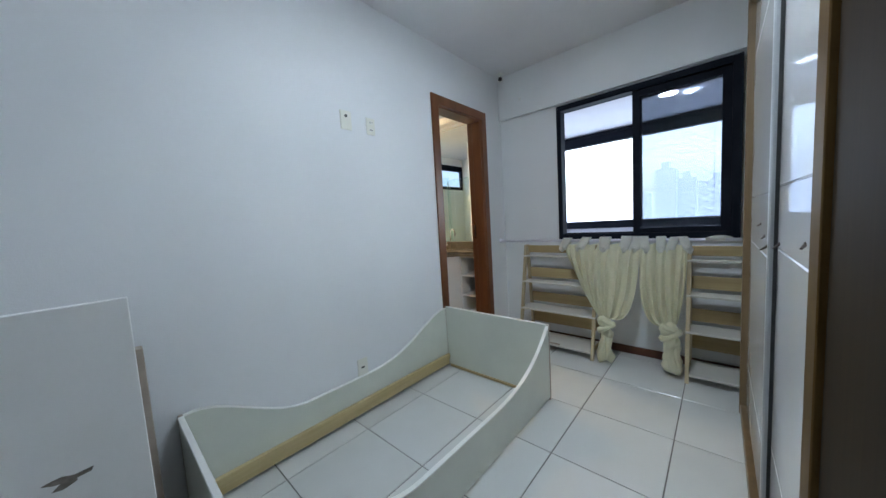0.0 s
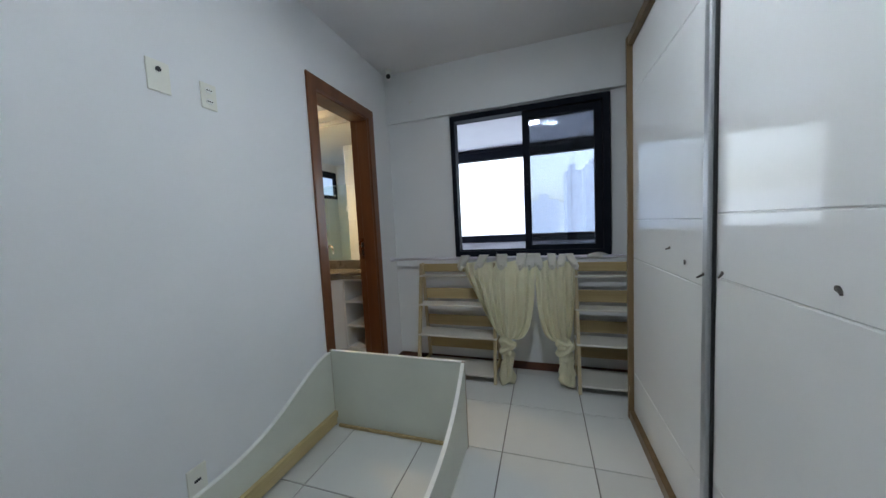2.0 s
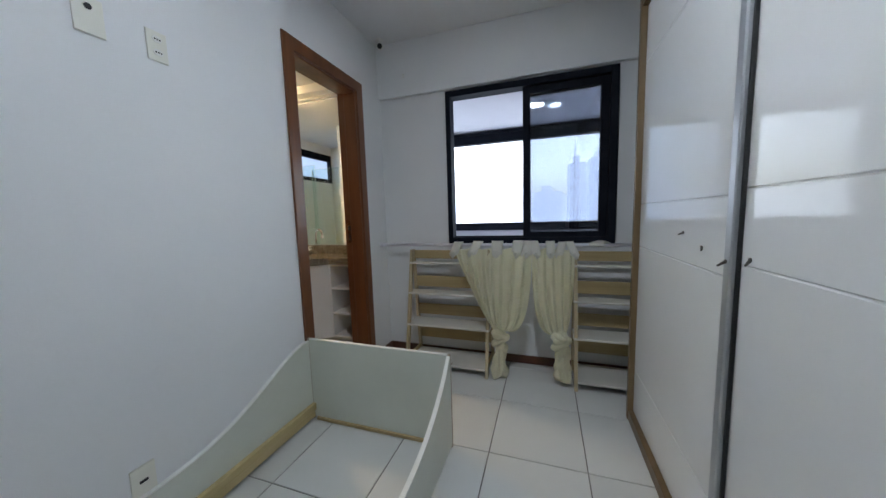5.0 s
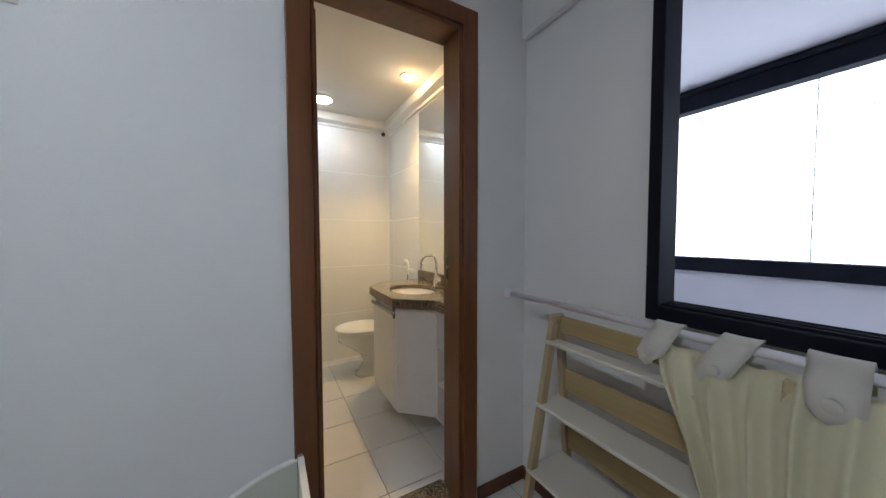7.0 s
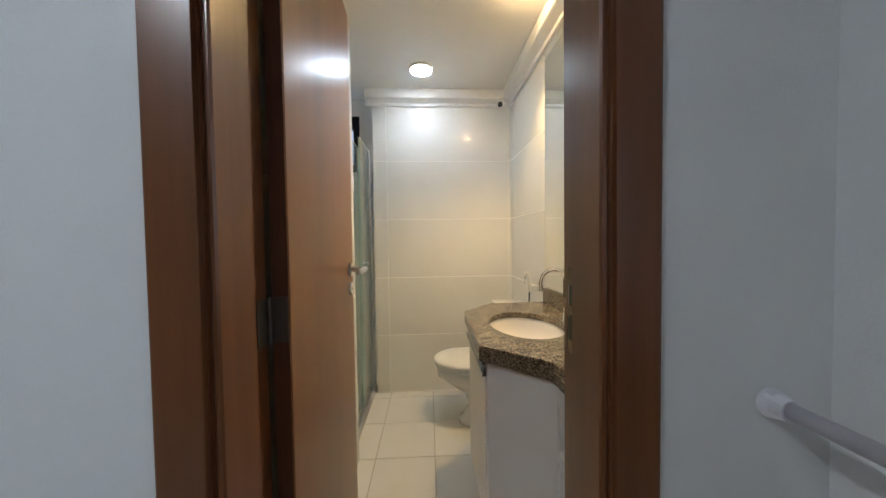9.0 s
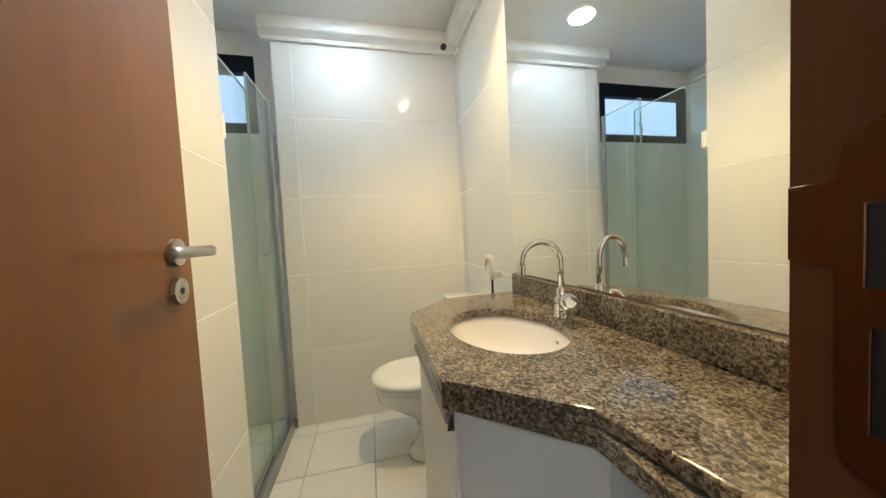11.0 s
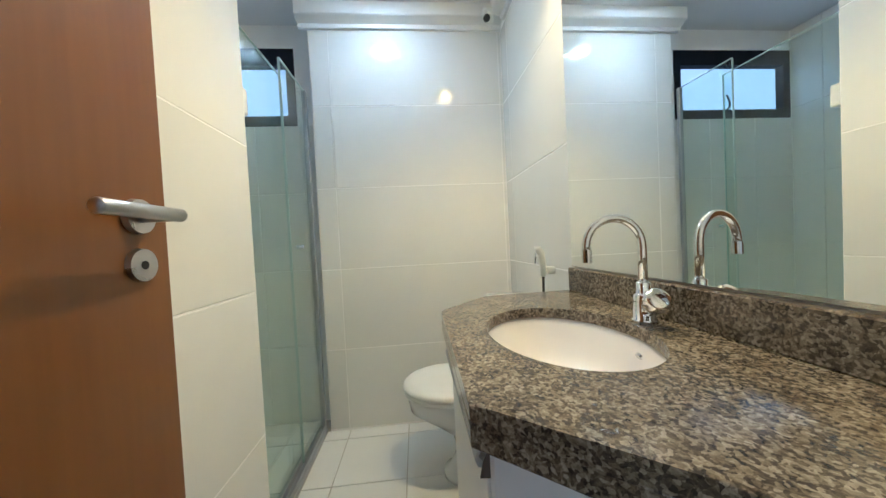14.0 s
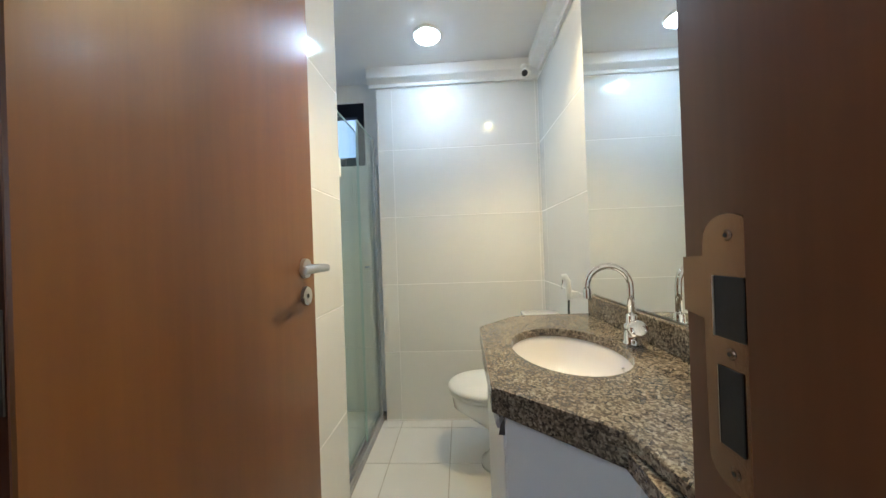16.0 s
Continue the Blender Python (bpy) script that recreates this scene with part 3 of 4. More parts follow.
part("glass_edge", boxm(XK + 0.021, -3.0505, YG - 0.0045, YG + 0.0045, 1.9155, 1.9190, 0.001), POLISHED, shower, "pale polished top edge")
part("glass_edge", boxm(-3.1220, -3.1205, YG - 0.031, YG - 0.021, 0.05, 1.866), GLASSEDGE, shower)
part("glass_edge", boxm(-3.0495, -3.0480, YG - 0.005, YG + 0.005, 0.05, 1.916), GLASSEDGE, shower)
bm = bmesh.new()
box(bm, XK + 0.001, XS - 0.001, YG - 0.036, YG + 0.016, -0.010, 0.018, 0.003)
box(bm, XK + 0.001, XS - 0.001, YG - 0.036, YG - 0.016, 0.018, 0.048, 0.002)
box(bm, XK + 0.001, XS - 0.001, YG + 0.006, YG + 0.012, 0.018, 0.040, 0.002)
part("bottom_track", bm, ALU, shower)
bm = bmesh.new()
box(bm, XK + 0.001, XK + 0.022, YG - 0.012, YG + 0.012, 0.018, 1.92, 0.002)
part("wall_profile", bm, ALU, shower)
bm = bmesh.new()
box(bm, XS - 0.018, XS - 0.0005, YG - 0.036, YG - 0.016, 0.048, 1.87, 0.002)
part("wall_profile", bm, ALU, shower)
bm = bmesh.new()
tube(bm, [(-3.115, YG + 0.005, 1.056), (-3.115, YG + 0.034, 1.056)], [0.008, 0.0065], 14)
tube(bm, [(-3.115, YG + 0.034, 1.056), (-3.115, YG + 0.040, 1.056)], 0.0095, 14)
part("knob", bm, CHROME, shower, "small chrome knob")

# ---- mirror, counter, basin, tap ----
mirror = tagged(part("mirror", boxm(-2.630, XB - 0.012, YN - 0.008, YN - 0.003, 0.938, 2.245, 0.001), MIRROR), "large frameless wall mirror above the granite counter", "mirror")
CT = [(-2.435, 2.505), (-2.615, 2.672), (-2.625, YN), (XB - 0.001, YN), (XB - 0.001, 2.684), (-1.775, 2.686), (-1.938, 2.497)]
top = thing("counter", -2.1, 2.8, 0.80, "polished brown-grey speckled granite vanity top with angled front", "counter")
bcx, bcy, brx, bry = -2.185, 2.735, 0.205, 0.152


def plate_with_hole(outline, cx, cy, rx, ry, z0, z1, n=64):
    """A slab with an elliptic cut-out."""
    bm = bmesh.new()
    inner, outer = [], []
    for k in range(n):
        a = 2 * math.pi * k / n
        d = Vector((math.cos(a), math.sin(a)))
        best = None
        for (x0, y0), (x1, y1) in zip(outline, outline[1:] + outline[:1]):
            e = Vector((x1 - x0, y1 - y0))
            den = d.x * e.y - d.y * e.x
            if abs(den) < 1e-9:
                continue
            w = Vector((x0 - cx, y0 - cy))
            t = (w.x * e.y - w.y * e.x) / den
            s = (w.x * d.y - w.y * d.x) / den
            if t > 0 and -1e-6 <= s <= 1 + 1e-6 and (best is None or t < best):
                best = t
        outer.append((cx + d.x * best, cy + d.y * best))
        inner.append((cx + rx * math.cos(a), cy + ry * math.sin(a)))
    # true corners of the outline
    for ox, oy in outline:
        k = min(range(n), key=lambda i: abs(math.atan2(oy - cy, ox - cx) - math.atan2(outer[i][1] - cy, outer[i][0] - cx)))
        outer[k] = (ox, oy)
    vs = [[bm.verts.new((x, y, z)) for x, y in r] for r, z in ((outer, z0), (outer, z1), (inner, z1), (inner, z0))]
    for a, b in zip(vs, vs[1:] + vs[:1]):
        for i in range(n):
            bm.faces.new((a[i], a[(i + 1) % n], b[(i + 1) % n], b[i]))
    es = [e for e in bm.edges if all(v in vs[1] or v in vs[0] for v in e.verts) and abs(e.verts[0].co.z - e.verts[1].co.z) < 1e-6]
    bmesh.ops.bevel(bm, geom=es, offset=0.007, segments=3, affect="EDGES", profile=0.5)
    return bm


part("slab", plate_with_hole(CT, bcx, bcy, brx, bry, 0.829, 0.855), GRANITE, top)
AP = [CT[4], CT[5], CT[6], CT[0], CT[1], (CT[2][0], CT[2][1] - 0.002)]
inner = [(XB - 0.001, 2.708), (-1.786, 2.710), (-1.948, 2.521), (-2.426, 2.529), (-2.592, 2.682), (-2.601, YN - 0.002)]
bm = bmesh.new()
prism(bm, AP + inner[::-1], 0.800, 0.8288, "z", 0.003, 2)
part("front_apron", bm, GRANITE, top)
bm = bmesh.new()
box(bm, -2.624, XB - 0.001, YN - 0.026, YN - 0.001, 0.855, 0.934, 0.003)
part("splashback", bm, GRANITE, top, "low granite upstand under the mirror")
basin = thing("washbasin", bcx, bcy, 0.80, "cream oval ceramic basin set under the granite", "washbasin")
bm = bmesh.new()
prof = [(1.06, 0.8285), (1.035, 0.8275), (1.01, 0.822), (0.985, 0.81), (0.94, 0.785), (0.86, 0.755), (0.70, 0.728), (0.45, 0.713), (0.2, 0.708), (0.08, 0.707)]
inside = [ring(bcx, bcy, z, brx * s, bry * s, 48) for s, z in prof]
outside = [ring(bcx, bcy, z - 0.012, brx * s + 0.012, bry * s + 0.012, 48) for s, z in reversed(prof)]
loft(bm, inside + outside + [inside[0]], False)
bmesh.ops.remove_doubles(bm, verts=bm.verts, dist=1e-5)
part("bowl", bm, BOWL, basin, smooth=True)
bm = bmesh.new()
loft(bm, [ring(bcx, bcy, 0.7065, 0.022, 0.022, 20), ring(bcx, bcy, 0.712, 0.021, 0.021, 20), ring(bcx, bcy, 0.7095, 0.012, 0.012, 20)])
part("drain", bm, CHROME, basin)
part("overflow", tubem([(bcx + 0.03, bcy + bry * 0.925, 0.797), (bcx + 0.03, bcy + bry * 0.955, 0.800)], 0.008, 12), CHROME, basin)

tap = thing("tap", -2.200, 2.926, 0.855, "chrome swan-neck basin tap with cross handle", "tap")
TX, TY = -2.200, 2.926
bm = bmesh.new()
loft(bm, [ring(TX, TY, z, r, r, 24) for r, z in ((0.0245, 0.8555), (0.0245, 0.860), (0.0215, 0.862), (0.0205, 0.900), (0.0195, 0.912), (0.0150, 0.916), (0.0138, 0.917), (0.0138, 0.938), (0.0125, 0.940), (0.0095, 0.9405))])
part("base", bm, CHROME, tap, smooth=True)
bm = bmesh.new()
pts = [(TX, TY, 0.925), (TX, TY, 1.0), (TX, TY, 1.02)]
for k in range(1, 15):
    a = math.pi * k / 14 * 1.06
    pts.append((TX - 0.010 * (1 - math.cos(a)), TY - 0.057 * (1 - math.cos(a)), 1.02 + 0.06 * math.sin(a)))
tube(bm, pts, 0.0092, 16)
spout = part("spout", bm, CHROME, tap, smooth=True)
tip = Vector(pts[-1])
part("aerator", tubem([tip + Vector((0, 0, 0.006)), tip - Vector((0, 0, 0.022))], 0.0115, 16), CHROME, spout)
bm = bmesh.new()
d = Vector((0.80, -0.16, 0.60)).normalized()
h0 = Vector((TX + 0.006, TY - 0.002, 0.876))
tube(bm, [h0, h0 + d * 0.022, h0 + d * 0.023, h0 + d * 0.026], [0.013, 0.013, 0.016, 0.0165], 18)
grip = []
side0 = d.orthogonal().normalized()
up0 = d.cross(side0)
for q, rr3 in ((0.026, 0.0165), (0.034, 0.0190), (0.056, 0.0250), (0.064, 0.0245), (0.068, 0.0200), (0.069, 0.010)):
    grip.append([h0 + d * q + rr3 * (1 + (0.085 * math.cos(6 * 2 * math.pi * k / 36) if q < 0.06 else 0)) * (math.cos(2 * math.pi * k / 36) * side0 + math.sin(2 * math.pi * k / 36) * up0) for k in range(36)])
loft(bm, grip)
part("handle", bm, CHROME, tap, "fluted chrome tap knob", smooth=True)

# vanity cabinet hung below the top
van = thing("vanity_cabinet", -2.15, 2.8, 0.16, "white laminate vanity cabinet with angled side, hung off the floor", "cabinet")
bm = bmesh.new()
VO = [(-2.405, 2.545), (-2.57, 2.695), (-2.575, YN - 0.002), (-1.785, YN - 0.002), (-1.785, 2.715), (-1.952, 2.527)]
VI = [(-2.399, 2.562), (-2.554, 2.703), (-2.559, YN - 0.016), (-1.801, YN - 0.016), (-1.801, 2.721), (-1.960, 2.543)]
loft(bm, [[(x, y, 0.165) for x, y in VO], [(x, y, 0.799) for x, y in VO], [(x, y, 0.799) for x, y in VI], [(x, y, 0.181) for x, y in VI]])
part("body", bm, WHITEBOARD, van)
bm = bmesh.new()
box(bm, -2.398, -1.985, 2.524, 2.543, 0.168, 0.742, 0.002)
vd = part("door", bm, WHITEBOARD, van)
bm = bmesh.new()
prism(bm, [(2.520, 0.740), (2.512, 0.742), (2.508, 0.752), (2.511, 0.762), (2.517, 0.764), (2.513, 0.756), (2.520, 0.748), (2.541, 0.748), (2.541, 0.792), (2.545, 0.792), (2.545, 0.743)], -2.40, -1.984, "x")
part("grip_profile", bm, ALU, vd, "aluminium grip profile along the door top")
bm = bmesh.new()
prism(bm, [(2.515, 0.798), (2.513, 0.775), (2.517, 0.767), (2.523, 0.771), (2.527, 0.763), (2.519, 0.750), (2.514, 0.728), (2.536, 0.726), (2.541, 0.745), (2.541, 0.798)], -1.9838, -1.9812, "x")
part("end_cap", bm, HINGE, vd, "dark grey end of the grip profile")
# thin black sheet paints the shade at the back of the grip recess
part("gap", boxm(-2.402, -1.953, 2.5435, 2.5448, 0.742, 0.798), BLACK, van, "black sheet for the shade in the recess above the door")
part("niche_side", boxm(-1.783, -1.767, 2.70, YN - 0.002, 0.165, 0.799, 0.001), WHITEBOARD, van)
part("niche_side", boxm(-1.548, XB - 0.002, 2.70, YN - 0.002, 0.165, 0.799, 0.001), WHITEBOARD, van)
part("niche_back", boxm(-1.767, -1.548, YN - 0.014, YN - 0.002, 0.165, 0.799), WHITEBOARD, van)
for z in (0.165, 0.37, 0.585, 0.783):
    part("niche_shelf", boxm(-1.7665, -1.5485, 2.702, YN - 0.0145, z, z + 0.016, 0.001), WHITEBOARD, van)

# ---- toilet ----
toilet = thing("toilet", -2.96, 2.65, 0, "white ceramic toilet with closed lid and low tank", "toilet")
TXc = -2.955
bm = bmesh.new()
rr = []
for z, rx, ry, cy, p in ((-0.0, 0.105, 0.195, 2.715, 2.4), (0.02, 0.104, 0.194, 2.715, 2.4), (0.032, 0.090, 0.175, 2.72, 2.3), (0.11, 0.080, 0.150, 2.735, 2.2), (0.19, 0.085, 0.155, 2.72, 2.2), (0.255, 0.115, 0.190, 2.665, 2.1), (0.32, 0.155, 0.228, 2.61, 2.1), (0.375, 0.170, 0.232, 2.605, 2.1), (0.392, 0.170, 0.232, 2.605, 2.1)):
    rr.append(ring(TXc, cy, z - 0.008, rx, ry, 36, p))
loft(bm, rr)
part("pedestal", bm, CERAMIC, toilet, smooth=True)
bm = bmesh.new()
loft(bm, [ring(TXc, 2.592, z, 0.180 * s, 0.232 * s, 40, 2.15) for z, s in ((0.3845, 0.97), (0.388, 1.0), (0.400, 1.0), (0.404, 0.985))])
part("seat", bm, PLASTIC, toilet, smooth=True)
bm = bmesh.new()
loft(bm, [ring(TXc, 2.590, z, 0.182 * s, 0.234 * s, 40, 2.15) for z, s in ((0.4045, 0.985), (0.408, 1.0), (0.420, 1.0), (0.430, 0.95), (0.435, 0.8), (0.437, 0.3))])
part("lid", bm, PLASTIC, toilet, smooth=True)
bm = bmesh.new()
box(bm, TXc - 0.185, TXc + 0.185, 2.80, YN - 0.012, 0.385, 0.735, 0.03, None, 4)
part("tank", bm, CERAMIC, toilet, smooth=True)
bm = bmesh.new()
box(bm, TXc - 0.195, TXc + 0.195, 2.79, YN - 0.010, 0.737, 0.768, 0.012, None, 3)
part("tank_lid", bm, CERAMIC, toilet, smooth=True)
part("flush_button", tubem([(TXc, 2.88, 0.7685), (TXc, 2.88, 0.774)], [0.022, 0.020], 20), CHROME, toilet)

# hand sprayer on the wall
spr = thing("hand_sprayer", -2.79, YN - 0.02, 0.95, "white hand sprayer with black hose on a wall hook", "hand sprayer")
bm = bmesh.new()
box(bm, -2.81, -2.775, YN - 0.035, YN - 0.001, 0.895, 0.925, 0.006, None, 2)
part("bracket", bm, PLASTIC, spr)
bm = bmesh.new()
tube(bm, [(-2.795, YN - 0.045, 0.885), (-2.795, YN - 0.045, 0.93), (-2.798, YN - 0.048, 0.975), (-2.802, YN - 0.058, 0.995), (-2.806, YN - 0.070, 0.992)], [0.011, 0.013, 0.014, 0.016, 0.015], 14)
part("head", bm, PLASTIC, spr, smooth=True)
bm = bmesh.new()
tube(bm, [(-2.812, YN - 0.064, 0.982), (-2.815, YN - 0.068, 0.935)], 0.0055, 8)
part("trigger", bm, CHROME, spr, "chrome trigger")
bm = bmesh.new()
tube(bm, [(-2.795, YN - 0.045, 0.888), (-2.785, YN - 0.05, 0.85), (-2.775, YN - 0.055, 0.75), (-2.76, YN - 0.05, 0.55), (-2.74, YN - 0.04, 0.35), (-2.73, YN - 0.02, 0.28), (-2.73, YN - 0.004, 0.28)], 0.0055, 8)
part("hose", bm, BLACK, spr, "black hose", smooth=True)

# bathroom lights
wl = thing("ceiling_light", -3.03, 2.30, HB, "round white LED light, lit, on the bathroom ceiling", "ceiling light")
bm = bmesh.new()
loft(bm, [ring(-3.03, 2.30, HB - 0.0005, 0.082, 0.082, 32), ring(-3.03, 2.30, HB - 0.012, 0.080, 0.080, 32), ring(-3.03, 2.30, HB - 0.014, 0.072, 0.072, 32)])
part("rim", bm, PLASTIC, wl)
bm = bmesh.new()
loft(bm, [ring(-3.03, 2.30, HB - 0.0145, 0.071, 0.071, 32), ring(-3.03, 2.30, HB - 0.019, 0.066, 0.066, 32)])
part("diffuser", bm, LAMP_W, wl)
yl = thing("spotlight", -2.36, 2.78, HB, "small warm recessed spotlight, lit, above the washbasin", "spotlight")
bm = bmesh.new()
loft(bm, [ring(-2.36, 2.78, HB - dz, r, r, 28) for dz, r in ((0.0005, 0.056), (0.005, 0.055), (0.007, 0.050), (0.005, 0.042), (0.004, 0.030))])
part("rim", bm, PLASTIC, yl, smooth=True)
bm = bmesh.new()
loft(bm, [ring(-2.36, 2.78, HB - dz, r, r, 24) for dz, r in ((0.0075, 0.026), (0.016, 0.027), (0.023, 0.021), (0.027, 0.010))])
part("bulb", bm, LAMP_Y, yl, smooth=True)
beam = new("spotlight_beam", bpy.data.lights.new("spotlight_beam", "SPOT"))
beam.data.energy, beam.data.color = 12.5, (1.0, 0.70, 0.33)
beam.data.spot_size, beam.data.spot_blend, beam.data.shadow_soft_size = radians(124), 0.6, 0.03
beam.matrix_world = look((-2.36, 2.78, HB - 0.06), (-2.36, 2.7801, 0))


def dome_cam(x, y, z, dx, dy, label):
    t = thing("security_camera", x, y, z, label, "security camera")
    bm = bmesh.new()
    loft(bm, [ring(x, y, z + dz, r, r, 20) for r, dz in ((0.026, 0.0), (0.026, -0.014), (0.014, -0.018), (0.014, -0.03))])
    part("base", bm, PLASTIC, t)
    d = Vector((dx, dy, -0.35)).normalized()
    c = Vector((x, y, z - 0.052))
    bm = bmesh.new()
    tube(bm, [c - d * 0.035, c - d * 0.025, c + d * 0.022, c + d * 0.028], [0.010, 0.024, 0.025, 0.021], 18)
    body = part("housing", bm, PLASTIC, t, smooth=True)
    part("lens", tubem([c + d * 0.0285, c + d * 0.034], [0.019, 0.013], 16), BLACK, body, "black camera lens")


dome_cam(-3.22, 2.89, HB - 0.10, 0.8, -0.45, "small white camera with black lens on the bathroom cornice")
dome_cam(-1.285, 2.86, HC, 0.35, -0.8, "small white camera with black lens in the ceiling corner")

# round light on the bedroom ceiling, seen mirrored in the panes
bl = thing("ceiling_light", -0.10, 1.12, HC, "round flush white LED light, lit, on the bedroom ceiling", "ceiling light")
bm = bmesh.new()
loft(bm, [ring(-0.10, 1.12, HC - 0.0005, 0.098, 0.098, 40), ring(-0.10, 1.12, HC - 0.022, 0.098, 0.098, 40), ring(-0.10, 1.12, HC - 0.025, 0.092, 0.092, 40)])
part("rim", bm, PLASTIC, bl)
bm = bmesh.new()
loft(bm, [ring(-0.10, 1.12, HC - 0.0255, 0.0915, 0.0915, 40), ring(-0.10, 1.12, HC - 0.030, 0.087, 0.087, 40)])
part("diffuser", bm, LAMP_B, bl)

# ---- bedroom: wall plates ----


def plate(name, y0, y1, z0, z1, label, holes):
    t = thing(name, XL, (y0 + y1) / 2, z0, label, "wall plate")
    body = part("plate", boxm(XL + 0.0002, XL + 0.008, y0, y1, z0, z1, 0.003, None, 2), IVORY, t)
    for kind, y, z in holes:
        if kind == "socket":
            bm = bmesh.new()
            prism(bm, [(y - 0.016, z), (y - 0.009, z + 0.011), (y + 0.009, z + 0.011), (y + 0.016, z), (y + 0.009, z - 0.011), (y - 0.009, z - 0.011)], XL + 0.0082, XL + 0.0105, "x")
            s = part("socket", bm, PLASTIC, body)
            for dy in (-0.008, 0.0, 0.008):
                part("hole", tubem([(XL + 0.0106, y + dy, z), (XL + 0.0112, y + dy, z)], 0.0029, 8), BLACK, s, "dark pin hole")
        elif kind == "jack":
            part("jack", tubem([(XL + 0.0082, y, z), (XL + 0.011, y, z)], 0.009, 14), BLACK, body, "dark round cable outlet")
        else:
            part("jack", boxm(XL + 0.0082, XL + 0.010, y - 0.012, y + 0.012, z - 0.004, z + 0.006), BLACK, body, "dark square network jack")


plate("cable_outlet", 1.150, 1.222, 1.755, 1.865, "white plastic wall plate with one round hole", [("jack", 1.186, 1.835)])
plate("power_socket", 1.330, 1.392, 1.752, 1.855, "white plastic double power socket", [("socket", 1.361, 1.827), ("socket", 1.361, 1.782)])
plate("network_socket", 1.126, 1.196, 0.238, 0.348, "white plastic plate with a dark jack low on the wall", [("net", 1.160, 0.293)])
plug = thing("wall_plug", -1.16, YW, 2.33, "small white plastic peg in the wall", "wall plug")
part("peg", tubem([(-1.13, YW - 0.036, 2.30), (-1.13, YW - 0.055, 2.30)], [0.009, 0.007], 10), PLASTIC, plug)
part("peg", tubem([(-1.135, YW - 0.036, 2.285), (-1.135, YW - 0.05, 2.28)], [0.006, 0.005], 10), PLASTIC, plug)

# ---- child's bed frame ----
bed = thing("bed_frame", -0.92, 1.12, 0, "off-white wavy-sided child bed frame without slats or mattress", "bed frame")
BX0, BX1, BY0, BY1 = XL + 0.008, -0.49, 0.275, 1.965


def ease(s):
    s = min(1.0, max(0.0, s))
    return s * s * (3 - 2 * s)


def wave_board(low, hi, hump, rise, power):
    """A side board that dips between a hump at the head and a tall foot."""
    y0, y1 = BY0 + 0.018, BY1 - 0.018
    pts = [(y0, 0.02), (y0, hump - 0.004)]
    for k in range(1, 56):
        y = y0 + (y1 - y0) * k / 56
        near = 1 - ease(max(0.0, (y - 0.335) / 0.48) ** 0.85)
        far = max(0.0, (y - rise) / (y1 - rise)) ** power
        pts.append((y, low + (hump - low) * near + (hi - low) * (ease(far) if power < 2 else far)))
    return pts + [(y1, hi), (y1, 0.02)]


def edged(pts, x0, x1, name):
    bm = bmesh.new()
    prism(bm, pts, x0, x1, "x")
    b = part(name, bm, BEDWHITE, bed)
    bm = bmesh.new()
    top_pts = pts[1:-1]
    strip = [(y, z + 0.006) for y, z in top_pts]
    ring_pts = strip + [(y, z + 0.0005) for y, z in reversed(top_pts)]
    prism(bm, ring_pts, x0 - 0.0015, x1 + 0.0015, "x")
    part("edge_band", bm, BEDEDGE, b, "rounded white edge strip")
    return b


edged(wave_board(0.240, 0.474, 0.433, 1.15, 1.4), BX0, BX0 + 0.016, "side_board")
edged(wave_board(0.234, 0.482, 0.433, 1.25, 2.8), BX1 - 0.016, BX1, "side_board")
for y0, y1, h, nm in ((BY1 - 0.016, BY1, 0.486, "foot_board"), (BY0, BY0 + 0.016, 0.432, "head_board")):
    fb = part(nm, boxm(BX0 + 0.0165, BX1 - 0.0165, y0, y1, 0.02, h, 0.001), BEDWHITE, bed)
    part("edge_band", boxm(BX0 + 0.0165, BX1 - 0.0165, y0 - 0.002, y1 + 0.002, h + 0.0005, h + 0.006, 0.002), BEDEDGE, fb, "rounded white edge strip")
for x in (BX0 + 0.0, BX1 - 0.017):
    for y in (BY0, BY1 - 0.017):
        part("corner_post", boxm(x, x + 0.017, y, y + 0.0175, 0.0, 0.494 if y > 1 else 0.440, 0.003), BEIGE, bed)
part("batten", boxm(BX0 + 0.0165, BX0 + 0.040, BY0 + 0.02, BY1 - 0.02, 0.065, 0.105, 0.002), PINE_Y, bed, "yellowish pine batten inside the rail")
part("batten", boxm(BX0 + 0.0165, BX0 + 0.030, BY0 + 0.02, BY1 - 0.02, 0.020, 0.062, 0.002), PINE_Y, bed, "yellowish pine batten inside the rail")
part("batten", boxm(BX1 - 0.040, BX1 - 0.0165, BY0 + 0.02, BY1 - 0.02, 0.065, 0.105, 0.002), PINE_Y, bed, "yellowish pine batten inside the rail")
part("batten", boxm(BX0 + 0.045, BX1 - 0.045, BY1 - 0.03, BY1 - 0.0165, 0.005, 0.022, 0.001), PINE_X, bed, "pale strip at the foot")
for y, z in ((1.45, 0.13), (1.25, 0.13), (0.8, 0.12)):
    part("screw_cap", tubem([(BX1 - 0.0165, y, z), (BX1 - 0.0178, y, z)], 0.006, 10), BEIGE, bed)

# ---- white open desk unit beside the bed head ----
desk = thing("desk_unit", -1.05, -0.1, 0, "white laminate open desk unit with a worn stain on its side", "desk")
part("side_panel", boxm(-0.815, -0.797, -0.45, 0.166, 0.0, 1.03, 0.002), WHITEBOARD, desk)
part("back_panel", boxm(XL + 0.02, -0.816, -0.30, -0.288, 0.0, 1.0), WHITEBOARD, desk)
bm = bmesh.new()
